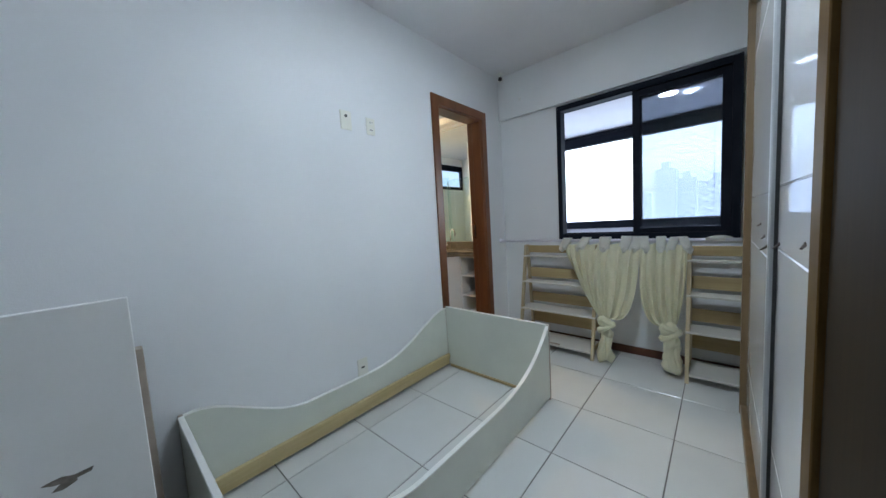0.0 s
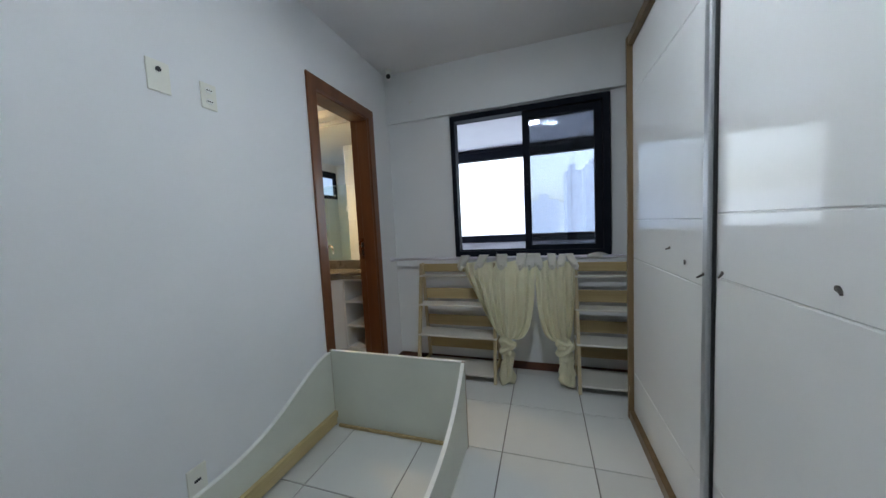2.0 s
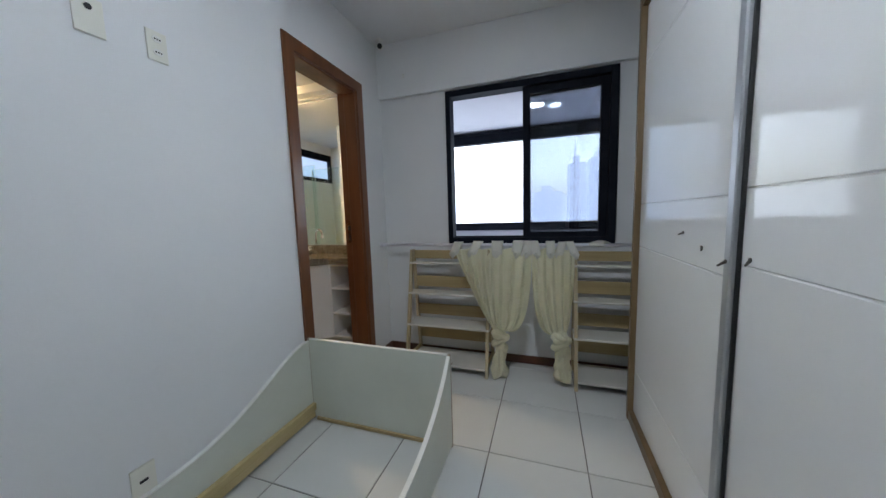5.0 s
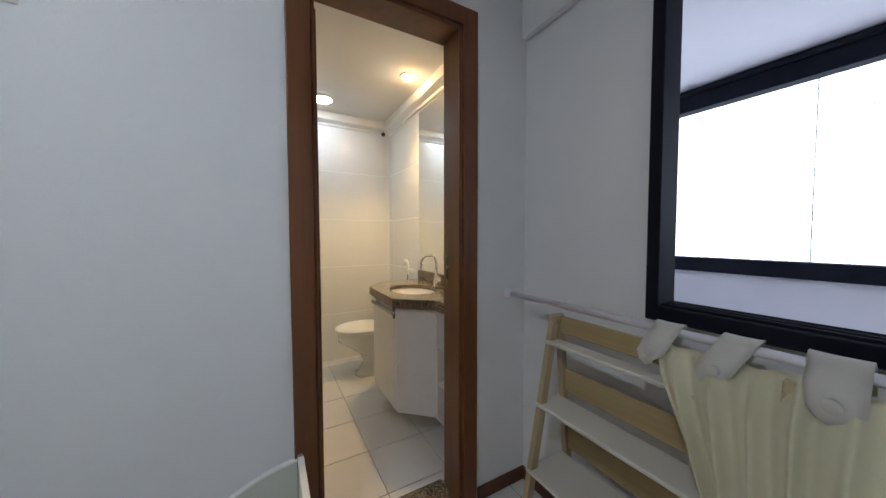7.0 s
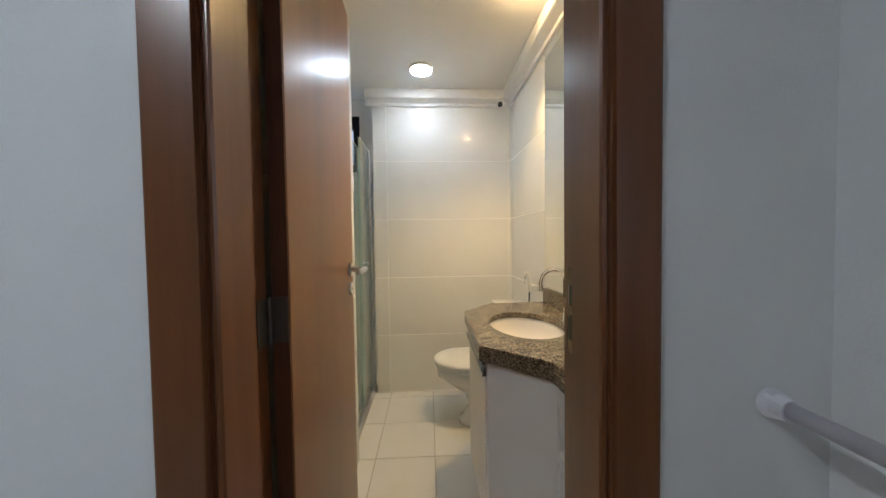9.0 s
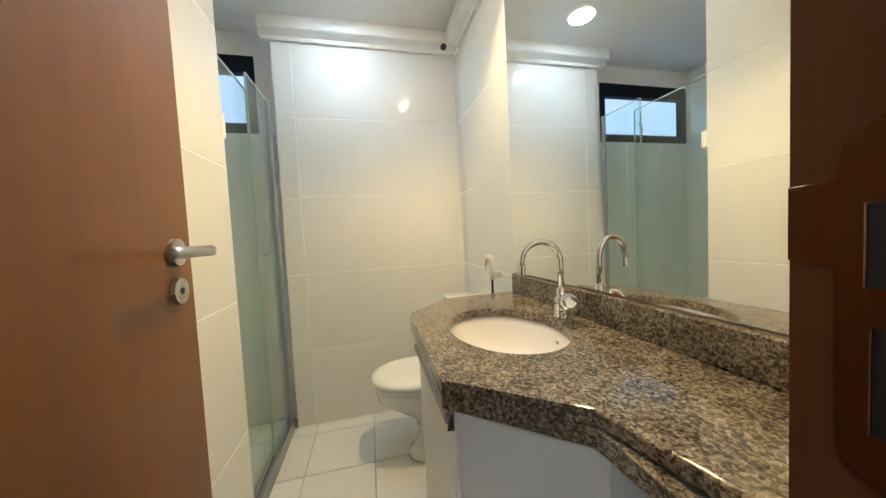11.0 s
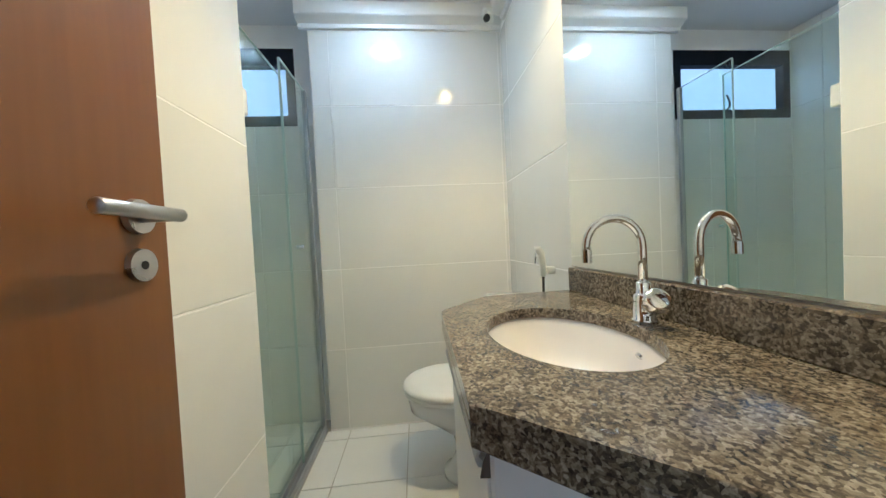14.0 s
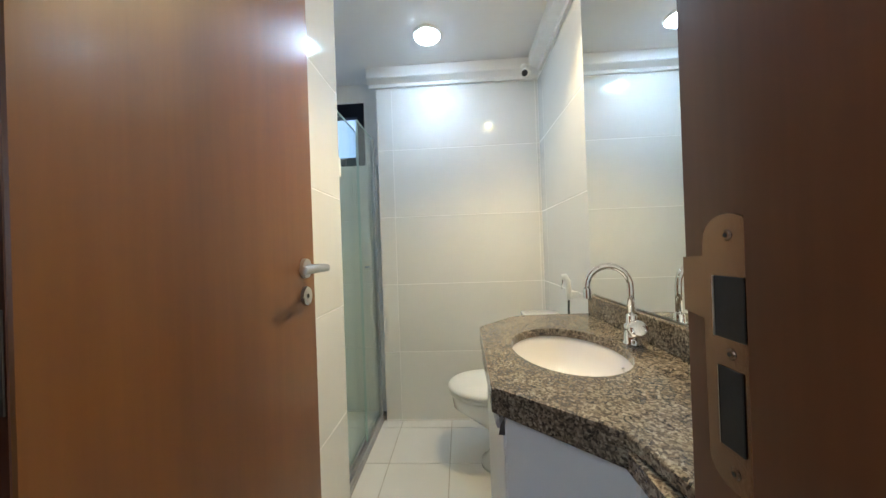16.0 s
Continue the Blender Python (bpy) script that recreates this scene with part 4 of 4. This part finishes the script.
prism(bm, [(-0.28, 1.02), (-0.28, 1.0), (0.15, 0.78), (0.16, 0.80)], -1.17, -0.816, "x")
part("sloping_top", bm, WHITEBOARD, desk)
bm = bmesh.new()
box(bm, -1.22, -1.175, 0.165, 0.197, 0.0, 0.80, 0.002)
part("front_post", bm, BEIGE, desk, "raw beige board edge")
part("side_panel", boxm(-1.21, -1.19, -0.287, 0.164, 0.0, 0.79, 0.001), WHITEBOARD, desk)
bm = bmesh.new()
ptsn = []
for k in range(14):
    a = 2 * math.pi * k / 14
    r = 0.019 * (1 + 0.45 * math.sin(3 * a + 0.7) + 0.25 * math.sin(5 * a))
    ptsn.append((0.03 + 1.5 * r * math.cos(a), 0.637 + 0.7 * r * math.sin(a)))
prism(bm, ptsn, -0.7969, -0.7962, "x")
part("stain", bm, STAIN, desk, "torn brown patch in the laminate")

# ---- wardrobe ----
ward = thing("wardrobe", 0.7, 1.6, 0, "gloss white sliding-door wardrobe in an ochre wooden frame", "wardrobe")
WY0, WY1, WH = 0.866, 2.463, 2.22
XF, XN = 0.424, 0.440           # faces of the far and the near sliding door
part("end_panel", boxm(0.396, XR - 0.005, WY1 - 0.028, WY1, 0.0, WH, 0.002), OCHRE, ward)
# near end panel takes the darkened ochre in place of real shade
part("end_panel", boxm(0.414, XR - 0.005, WY0, WY0 + 0.069, 0.0, WH, 0.002), OCHRE_SHADE, ward, "ochre wooden end panel with shade put into its colour")
part("plinth_rail", boxm(0.400, 0.52, WY0 + 0.0755, WY1 - 0.0285, 0.0, 0.055, 0.002), OCHRE, ward)
part("top_rail", boxm(0.400, XR - 0.005, WY0 + 0.0755, WY1 - 0.0285, WH - 0.05, WH, 0.002), OCHRE, ward)
part("back_panel", boxm(XR - 0.02, XR - 0.005, WY0 + 0.0755, WY1 - 0.0285, 0.055, WH - 0.05), WHITEBOARD, ward)
SPLIT = 1.572
FA, FB = SPLIT + 0.036, WY1 - 0.030
NA, NB = WY0 + 0.071, SPLIT + 0.028


def slider(x, y0, y1, lines):
    """A sliding door: a core with lacquered panels, a V joint at each line."""
    z0, z1 = 0.058, WH - 0.053
    core = part("door", boxm(x + 0.0035, x + 0.014, y0, y1, z0, z1), GLOSSWHITE, ward, "gloss white sliding door with fine grooves")
    zs = [z0] + list(lines) + [z1]
    for za, zb in zip(zs, zs[1:]):
        lo, hi = za + 0.0008, zb - 0.0008
        bm = bmesh.new()
        c = 0.0030
        loft(bm, [[(xx, ya, z_a), (xx, yb, z_a), (xx, yb, z_b), (xx, ya, z_b)] for xx, ya, yb, z_a, z_b in ((x + 0.0034, y0, y1, lo, hi), (x + 0.0030, y0, y1, lo, hi), (x, y0 + 0.001, y1 - 0.001, lo + c, hi - c))])
        part("panel", bm, GLOSSWHITE, core)
    return core


far_door = slider(XF, FA, FB, (0.30, 0.983, 1.205, 1.90))
near_door = slider(XN, NA, NB, (0.345, 1.022, 1.221, 1.88))
bm = bmesh.new()
box(bm, XF - 0.006, XF + 0.014, SPLIT, SPLIT + 0.0345, 0.058, WH - 0.053, 0.004)
part("edge_profile", bm, ALU, far_door, "aluminium edge profile")
# black strip set in for the shade where the two doors overlap
part("seal", boxm(XF + 0.006, XN - 0.0012, SPLIT - 0.007, SPLIT - 0.0005, 0.058, WH - 0.053), BLACK, near_door, "black strip standing for the shade between the doors")
bm = bmesh.new()
box(bm, XN - 0.0035, XN - 0.0002, NA + 0.004, NA + 0.024, 1.062, 1.200, 0.001)
part("grip", bm, BEIGE, near_door, "recessed finger grip")


def hook(x, y, z, lean, parent):
    bm = bmesh.new()
    d = Vector((-0.40, 0.85 * lean, -0.35)).normalized()
    a = Vector((x - 0.0005, y, z))
    tube(bm, [a, a + d * 0.008, a + d * 0.022], [0.0042, 0.0038, 0.0026], 10)
    tube(bm, [a + Vector((0, 0, 0)), a + Vector((-0.003, 0, 0))], 0.0058, 12)
    part("hook", bm, HINGE, parent, "small grey adhesive hook")


hook(XF - 0.0002, 1.890, 1.089, 1, far_door)
hook(XF - 0.0002, 1.746, 1.051, -1, far_door)
hook(XF - 0.0062, 1.592, 1.028, 0.3, far_door)
hook(XN - 0.0002, 1.530, 1.041, -0.3, near_door)
hook(XN - 0.0002, 1.148, 1.075, -1, near_door)

# dark brown entry door open against the wardrobe's end, deep shade in its colour
entry = thing("door_2", 0.42, 0.4, 0.0, "dark brown wooden entry door, standing open, deep shade put into its colour", "door", kind="structure")
part("leaf", boxm(0.424, 0.459, 0.03, 0.864, 0.005, 2.10, 0.002), DOOR_SHADE, entry)

# ---- ladder shelves under the window ----


def ladder_shelf(x0, x1, label):
    t = thing("ladder_shelf", (x0 + x1) / 2, 2.80, 0, label, "shelf", "shelves under the window")
    zt = 0.885
    yf = lambda z: 2.652 + (2.826 - 2.652) * z / zt
    yb = lambda z: 2.945 - (2.945 - 2.862) * z / zt
    for x in (x0, x1 - 0.022):
        for f, w in ((yf, 0.032), (yb, 0.028)):
            bm = bmesh.new()
            prism(bm, [(f(0), 0.0), (f(0) + w, 0.0), (f(zt) + w, zt), (f(zt), zt)], x, x + 0.022, "x")
            part("leg", bm, PINE, t)
        part("cap", boxm(x + 0.001, x + 0.021, yf(zt) - 0.002, yb(zt) + 0.03, zt + 0.0005, zt + 0.028, 0.003), PINE, t)
        part("side_rail", boxm(x + 0.005, x + 0.017, yf(0.1) + 0.03, yb(0.1), 0.06, 0.085), PINE_Y, t)
    for z in (0.802, 0.566, 0.325, 0.05):
        part("board", boxm(x0 - 0.004 if z > 0.1 else x0 + 0.0225, x1 + 0.004 if z > 0.1 else x1 - 0.0225, yf(z) - 0.004, yb(z) - 0.004, z, z + 0.014, 0.003), SHELFWHITE, t, "white shelf board")
        part("back_rail", boxm(x0 + 0.023, x1 - 0.023, yb(z) + 0.004, yb(z) + 0.018, z + (0.035 if z > 0.1 else 0.10), z + (0.125 if 0.1 < z < 0.7 else 0.055 if z > 0.1 else 0.24), 0.002), PINE_X, t, "pale pine back rail")
    part("top_rail", boxm(x0 + 0.0225, x1 - 0.0225, yb(zt) + 0.006, yb(zt) + 0.022, zt - 0.045, zt + 0.02, 0.002), PINE_X, t)
    return t


ladder_shelf(-1.085, -0.435, "pale pine ladder shelf with four white boards, empty")
ladder_shelf(0.138, 0.79, "pale pine ladder shelf with white boards, empty, beside the wardrobe")

# ---- rod and curtains ----
RY, RZ = 2.870, 0.948
# the rod stands on the shelf tops
rod = thing("curtain_rod", -0.2, RY, RZ, "white-painted curtain rod with round end flanges, set low", "curtain rod")
part("pole", tubem([(XL + 0.012, RY, RZ), (XR - 0.012, RY, RZ)], 0.0125, 16), LILAC, rod, smooth=True)
for xa, s in ((XL, 1), (XR, -1)):
    part("flange", tubem([(xa + s * 0.0005, RY, RZ), (xa + s * 0.006, RY, RZ), (xa + s * 0.014, RY, RZ), (xa + s * 0.030, RY, RZ)], [0.024, 0.024, 0.020, 0.0165], 18), LILAC, rod)


def curtain(xs0, xs1, xk, zk, tabs, label, floor_x, zb, seed, flip, pleats, taut):
    """Cloth hung by tabs from the rod, swept sideways into a knot, with a short tail."""
    t = thing("curtain", (xs0 + xs1) / 2, RY - 0.01, 0.0, label, "curtain", "knotted curtains")
    rnd = random.Random(seed)
    NU, NV = 150, 54
    yk = 2.694
    zt = zk + 0.062
    ph = [rnd.uniform(0, 6.28) for _ in range(6)]
    bm = bmesh.new()
    rows = []
    for j in range(NV + 1):
        v = j / NV
        row = []
        for i in range(NU + 1):
            u = i / NU
            inner = 1 - u if flip else u                     # 1 at the edge that hangs free
            wob = noise.noise(Vector((u * 3.1, seed * 1.7, 0.4)))
            x0 = xs0 + (xs1 - xs0) * u
            sag = 0.014 * abs(math.sin(math.pi * u * (len(tabs) - 1))) ** 1.5
            z0 = RZ - 0.020 - sag
            x2 = xk + (2 * u - 1) * 0.036
            z2 = zt + 0.012 * math.cos(5 * u + ph[0])
            # a taut diagonal on one side, a slack drop on the other
            slack = taut + (1 - taut) * inner ** 0.9
            xa, za = x0 + 0.30 * (x2 - x0), z0 + 0.36 * (z2 - z0)
            xb, zb2 = x0 + 0.72 * (x2 - x0), z0 + 0.74 * (z2 - z0)
            xa, za = xa + slack * (x0 - xa), za + slack * (z0 + 0.45 * (zk - z0) - za)
            xb, zb2 = xb + slack * (x0 + 0.08 * (x2 - x0) - xb), zb2 + slack * (zk + 0.045 - 0.025 * inner - zb2)
            a, b, c, d = (1 - v) ** 3, 3 * v * (1 - v) ** 2, 3 * v * v * (1 - v), v ** 3
            x = a * x0 + b * xa + c * xb + d * x2
            z = a * z0 + b * za + c * zb2 + d * z2
            front = 2.630 + 0.197 * z - 0.020 * math.sin(math.pi * v) * inner
            y = RY - 0.020 + (front - RY + 0.020) * min(1.0, v / 0.13) ** 0.7
            wave = 2 * math.pi * pleats * (u + 0.035 * wob) + ph[1]
            deep = 0.010 + 0.017 * math.sin(math.pi * min(1.0, v * 1.15)) ** 0.8
            deep *= 0.65 + 0.7 * abs(noise.noise(Vector((u * 5.0, v * 0.8, seed + 2.0))))
            fold = 0.006 * min(1.0, v * 6) + deep * (math.sin(wave) + 0.32 * math.sin(2.03 * wave + 1.5 * v + ph[2]))
            fold += 0.016 * noise.noise(Vector((u * 4.0, v * 2.2, seed + 5.0)))
            fold += 0.0045 * noise.noise(Vector((u * 15.0 + v * 3.0, v * 7.0, seed + 7.0))) * math.sin(math.pi * v)
            x += 0.30 * deep * math.cos(wave) * (1 - v)
            row.append(bm.verts.new((x, y - fold, z)))
        rows.append(row)
    for j in range(NV):
        for i in range(NU):
            bm.faces.new((rows[j][i], rows[j][i + 1], rows[j + 1][i + 1], rows[j + 1][i]))
    panel = part("panel", bm, CURTAIN, t, smooth=True)
    md = panel.modifiers.new("thickness", "SOLIDIFY")
    md.thickness = 0.0012
    # the knot: a loose lump above, a wrap round it and a smaller lump below
    bm = bmesh.new()
    for cx, cz, rx, rz in ((xk - 0.004, zk + 0.040, 0.052, 0.046), (xk + 0.014, zk - 0.040, 0.044, 0.040)):
        lump = []
        for q in range(1, 16):
            th = math.pi * q / 16
            lump.append([(cx + rx * math.sin(th) * math.cos(p) * (1 + 0.10 * math.sin(6 * p + 3 * th + ph[3])), yk - 0.008 + 0.82 * rx * math.sin(th) * math.sin(p) * (1 + 0.10 * math.sin(6 * p + 3 * th + ph[3])), cz + rz * math.cos(th) + 0.010 * math.sin(p + ph[4])) for p in [2 * math.pi * k / 40 for k in range(40)]])
        loft(bm, lump)
    for q, (lean, dz, rad) in enumerate(((0.55, 0.002, 0.020), (-0.35, 0.052, 0.013))):
        loop = []
        for k in range(33):
            p = 2 * math.pi * k / 32
            loop.append((xk + 0.006 + 0.042 * math.cos(p), yk - 0.010 + 0.036 * math.sin(p), zk + dz + lean * 0.05 * math.cos(p)))
        tube(bm, loop, [rad + 0.005 * math.sin(2 * p2 + ph[q]) for p2 in [2 * math.pi * k / 32 for k in range(33)]], 12, False)
    for vv in bm.verts:
        vv.co += (vv.co - Vector((xk, yk, zk))).normalized() * (noise.noise(vv.co * 30) * 0.006 + noise.noise(vv.co * 75) * 0.002)
    part("knot", bm, CURTAIN, t, "loose knot in the cloth", smooth=True)
    # the tail under the knot
    bm = bmesh.new()
    rings = []
    for j in range(17):
        v = j / 16
        z = zk - 0.045 - (zk - 0.045 - zb) * v
        r = 0.032 + 0.016 * math.sin(2.3 * v) + 0.006 * math.sin(8 * v + ph[0])
        cx = xk + 0.008 + (floor_x - xk - 0.008) * v
        pr = []
        for k in range(72):
            a = 2 * math.pi * k / 72
            rr2 = r * (1 + 0.17 * math.sin(5 * a + ph[4] + 2.2 * v) + 0.10 * math.sin(9 * a + ph[5] - 3 * v) + 0.5 * noise.noise(Vector((2 * math.cos(a), 2 * math.sin(a), v * 3 + seed))))
            pr.append((cx + rr2 * math.cos(a), yk + 0.70 * rr2 * math.sin(a), z + (0.016 * math.sin(2 * a + ph[1]) * v)))
        rings.append(pr)
    loft(bm, rings)
    part("tail", bm, CURTAIN, t, smooth=True)
    # tabs over the rod with a button each
    for k, xt in enumerate(tabs):
        w = (0.030 if flip else 0.039) + rnd.uniform(-0.004, 0.004)
        tilt = rnd.uniform(-0.45, 0.45)
        lift = rnd.uniform(0.004, 0.018)
        pts = [(RY - 0.062, RZ - 0.084), (RY - 0.060, RZ - 0.062), (RY - 0.044, RZ - 0.022)]
        for q in range(9):
            a = math.pi * q / 8
            pts.append((RY - 0.0165 * math.cos(a) - (0.003 if q < 4 else 0), RZ + 0.004 + (0.014 + lift) * math.sin(a)))
        pts += [(RY + 0.020, RZ - 0.04)]
        bm = bmesh.new()
        grid = [[bm.verts.new((xt + s * w * (0.30 if j == 0 and abs(s) == 1 else 1.0) + tilt * (z - RZ), y + 0.006 * s * s, z - (0.012 if (j == 0 and s == 0) else 0))) for s in (-1, -0.5, 0, 0.5, 1)] for j, (y, z) in enumerate(pts)]
        for a, b in zip(grid, grid[1:]):
            for i in range(4):
                bm.faces.new((a[i], a[i + 1], b[i + 1], b[i]))
        tb = part("tab", bm, TABS, t, "white cloth tab over the rod", smooth=True)
        md = tb.modifiers.new("thickness", "SOLIDIFY")
        md.thickness = 0.002
        bm = bmesh.new()
        bx = xt - tilt * 0.055
        tube(bm, [(bx, RY - 0.058, RZ - 0.055), (bx, RY - 0.064, RZ - 0.056), (bx, RY - 0.0675, RZ - 0.0565)], [0.0145, 0.0135, 0.009], 18)
        part("button", bm, TABS, tb, "cloth-covered button", smooth=True)
    return t


curtain(-0.715, -0.142, -0.352, 0.285, (-0.695, -0.545, -0.388, -0.240, -0.165), "cream tab-top curtain, drawn together and knotted near the floor", -0.362, 0.010, 3, False, 7.5, 0.05)
curtain(-0.140, 0.140, 0.052, 0.300, (-0.125, -0.015, 0.060, 0.118), "cream tab-top curtain, gathered and knotted low", 0.068, 0.045, 8, True, 5.0, 0.45)
ft = thing("curtain_tie", 0.30, RY, RZ, "loose white cloth tab lying over the rod", "curtain tab")
bm = bmesh.new()
grid = []
for j in range(13):
    a = -0.4 + (math.pi + 0.9) * j / 12
    grid.append([bm.verts.new((0.25 + 0.10 * s - 0.02 * math.cos(a), RY - (0.0165 + 0.006 * s) * math.cos(a), RZ + 0.003 + (0.018 + 0.012 * math.sin(3 * s)) * math.sin(a))) for s in (0, 0.35, 0.7, 1.0)])
for a, b in zip(grid, grid[1:]):
    for i in range(3):
        bm.faces.new((a[i], a[i + 1], b[i + 1], b[i]))
fl = part("cloth", bm, TABS, ft, smooth=True)
md = fl.modifiers.new("thickness", "SOLIDIFY")
md.thickness = 0.002

# ---- small details ----
clamp = thing("wall_clip", XS, 1.91, 1.50, "small white plastic clip at the edge of the shower wall", "wall clip")
part("cover", boxm(XS - 0.034, XS - 0.001, 1.888, 1.926, 1.485, 1.572, 0.009, None, 3), PLASTIC, clamp)
for z in (1.508, 1.550):
    part("screw", tubem([(XS - 0.0341, 1.907, z), (XS - 0.0355, 1.907, z)], 0.006, 12), STEEL, clamp)
note = thing("paper_label", -0.755, 2.67, 0.065, "small beige paper label lying on the lowest shelf board", "label")
part("paper", boxm(-0.802, -0.710, 2.665, 2.700, 0.0645, 0.0655), BEIGE, note)

# ---- tiles, piece by piece ----
TILE_MESH = {}


def tile_piece(parent, c, size, normal, mat):
    """One tile; c is the middle of its front face."""
    key = (tuple(round(s, 4) for s in size), normal, mat.name)
    if key not in TILE_MESH:
        a, b, t = size[0] / 2, size[1] / 2, size[2]
        bev = 0.0022 if mat is WALL_TILE else 0.0013
        bm = bmesh.new()
        lo = [bm.verts.new((x, y, -t)) for x, y in ((-a, -b), (a, -b), (a, b), (-a, b))]
        mid = [bm.verts.new((x, y, -bev)) for x, y in ((-a, -b), (a, -b), (a, b), (-a, b))]
        a2, b2 = a - bev, b - bev
        hi = [bm.verts.new((x, y, 0)) for x, y in ((-a2, -b2), (a2, -b2), (a2, b2), (-a2, b2))]
        for p, q in ((lo, mid), (mid, hi)):
            for i in range(4):
                bm.faces.new((p[i], p[(i + 1) % 4], q[(i + 1) % 4], q[i]))
        bm.faces.new(hi)
        rot = {"+z": Matrix.Identity(4), "+x": Matrix(((0, 0, 1, 0), (1, 0, 0, 0), (0, 1, 0, 0), (0, 0, 0, 1))), "-x": Matrix(((0, 0, -1, 0), (-1, 0, 0, 0), (0, 1, 0, 0), (0, 0, 0, 1))),
               "+y": Matrix(((-1, 0, 0, 0), (0, 0, 1, 0), (0, 1, 0, 0), (0, 0, 0, 1))), "-y": Matrix(((1, 0, 0, 0), (0, 0, -1, 0), (0, 1, 0, 0), (0, 0, 0, 1)))}[normal]
        bmesh.ops.transform(bm, matrix=rot, verts=bm.verts)
        TILE_MESH[key] = mesh_of("tile", bm, mat)
    ob = new("tile", TILE_MESH[key])
    ob.parent = parent
    ob.location = c
    return ob


def cuts(lo, hi, first, pitch):
    """Joint lines between lo and hi, one of which lies at first."""
    k = math.ceil((lo - first) / pitch)
    out = [lo]
    while first + k * pitch < hi - 0.004:
        if first + k * pitch > lo + 0.004:
            out.append(first + k * pitch)
        k += 1
    return out + [hi]


def lay(parent, us, vs, place, normal, mat, joint, thick):
    for u0, u1 in zip(us, us[1:]):
        for v0, v1 in zip(vs, vs[1:]):
            if u1 - u0 < 0.012 or v1 - v0 < 0.012:
                continue
            tile_piece(parent, place((u0 + u1) / 2, (v0 + v1) / 2), (u1 - u0 - (joint * 0.6 if mat is WALL_TILE else joint), v1 - v0 - joint, thick), normal, mat)


lay(floor, cuts(XL, XR, 0.142, 0.451), cuts(YS, YW, 1.974, 0.454), lambda u, v: (u, v, 0.0), "+z", FLOOR_TILE, 0.005, 0.008)
lay(bath_floor, cuts(XK, XB - 0.040, -2.955, 0.335), cuts(YG + 0.016, YN, 2.350, 0.332), lambda u, v: (u, v, -0.008), "+z", BATH_TILE, 0.004, 0.008)
lay(bath_floor, cuts(XV, XS, -2.955, 0.335), cuts(YV, YG - 0.036, 2.350, 0.332), lambda u, v: (u, v, -0.008), "+z", BATH_TILE, 0.004, 0.008)
ZT = cuts(-0.01, HB, 0.458, 0.460)
lay(bw["far"], cuts(1.905, YN, 2.012, 0.97), cuts(-0.01, 2.26, 0.458, 0.460), lambda u, v: (XK, u, v), "+x", WALL_TILE, 0.0034, 0.0058)
lay(bw["mirror"], cuts(XK + 0.0, XB, -2.35, 0.92), cuts(-0.01, 2.26, 0.458, 0.460), lambda u, v: (u, YN, v), "-y", WALL_TILE, 0.0034, 0.0058)
lay(bw["side"], cuts(XS, XB, -1.72, 0.92), ZT, lambda u, v: (u, YT, v), "+y", WALL_TILE, 0.0034, 0.0058)
lay(bw["shower_side"], cuts(YV, YG - 0.121, 1.2, 0.335), ZT, lambda u, v: (XS - 0.006, u, v), "-x", WALL_TILE, 0.0034, 0.0058)
lay(bw["shower_end"], cuts(XV, XS, -3.0, 0.335), ZT, lambda u, v: (u, YV, v), "+y", WALL_TILE, 0.0034, 0.0058)
lay(bw["shower_window"], cuts(YV, 1.905, 1.2, 0.335), cuts(-0.01, VZ0, 0.458, 0.460), lambda u, v: (XV, u, v), "+x", WALL_TILE, 0.0034, 0.0058)
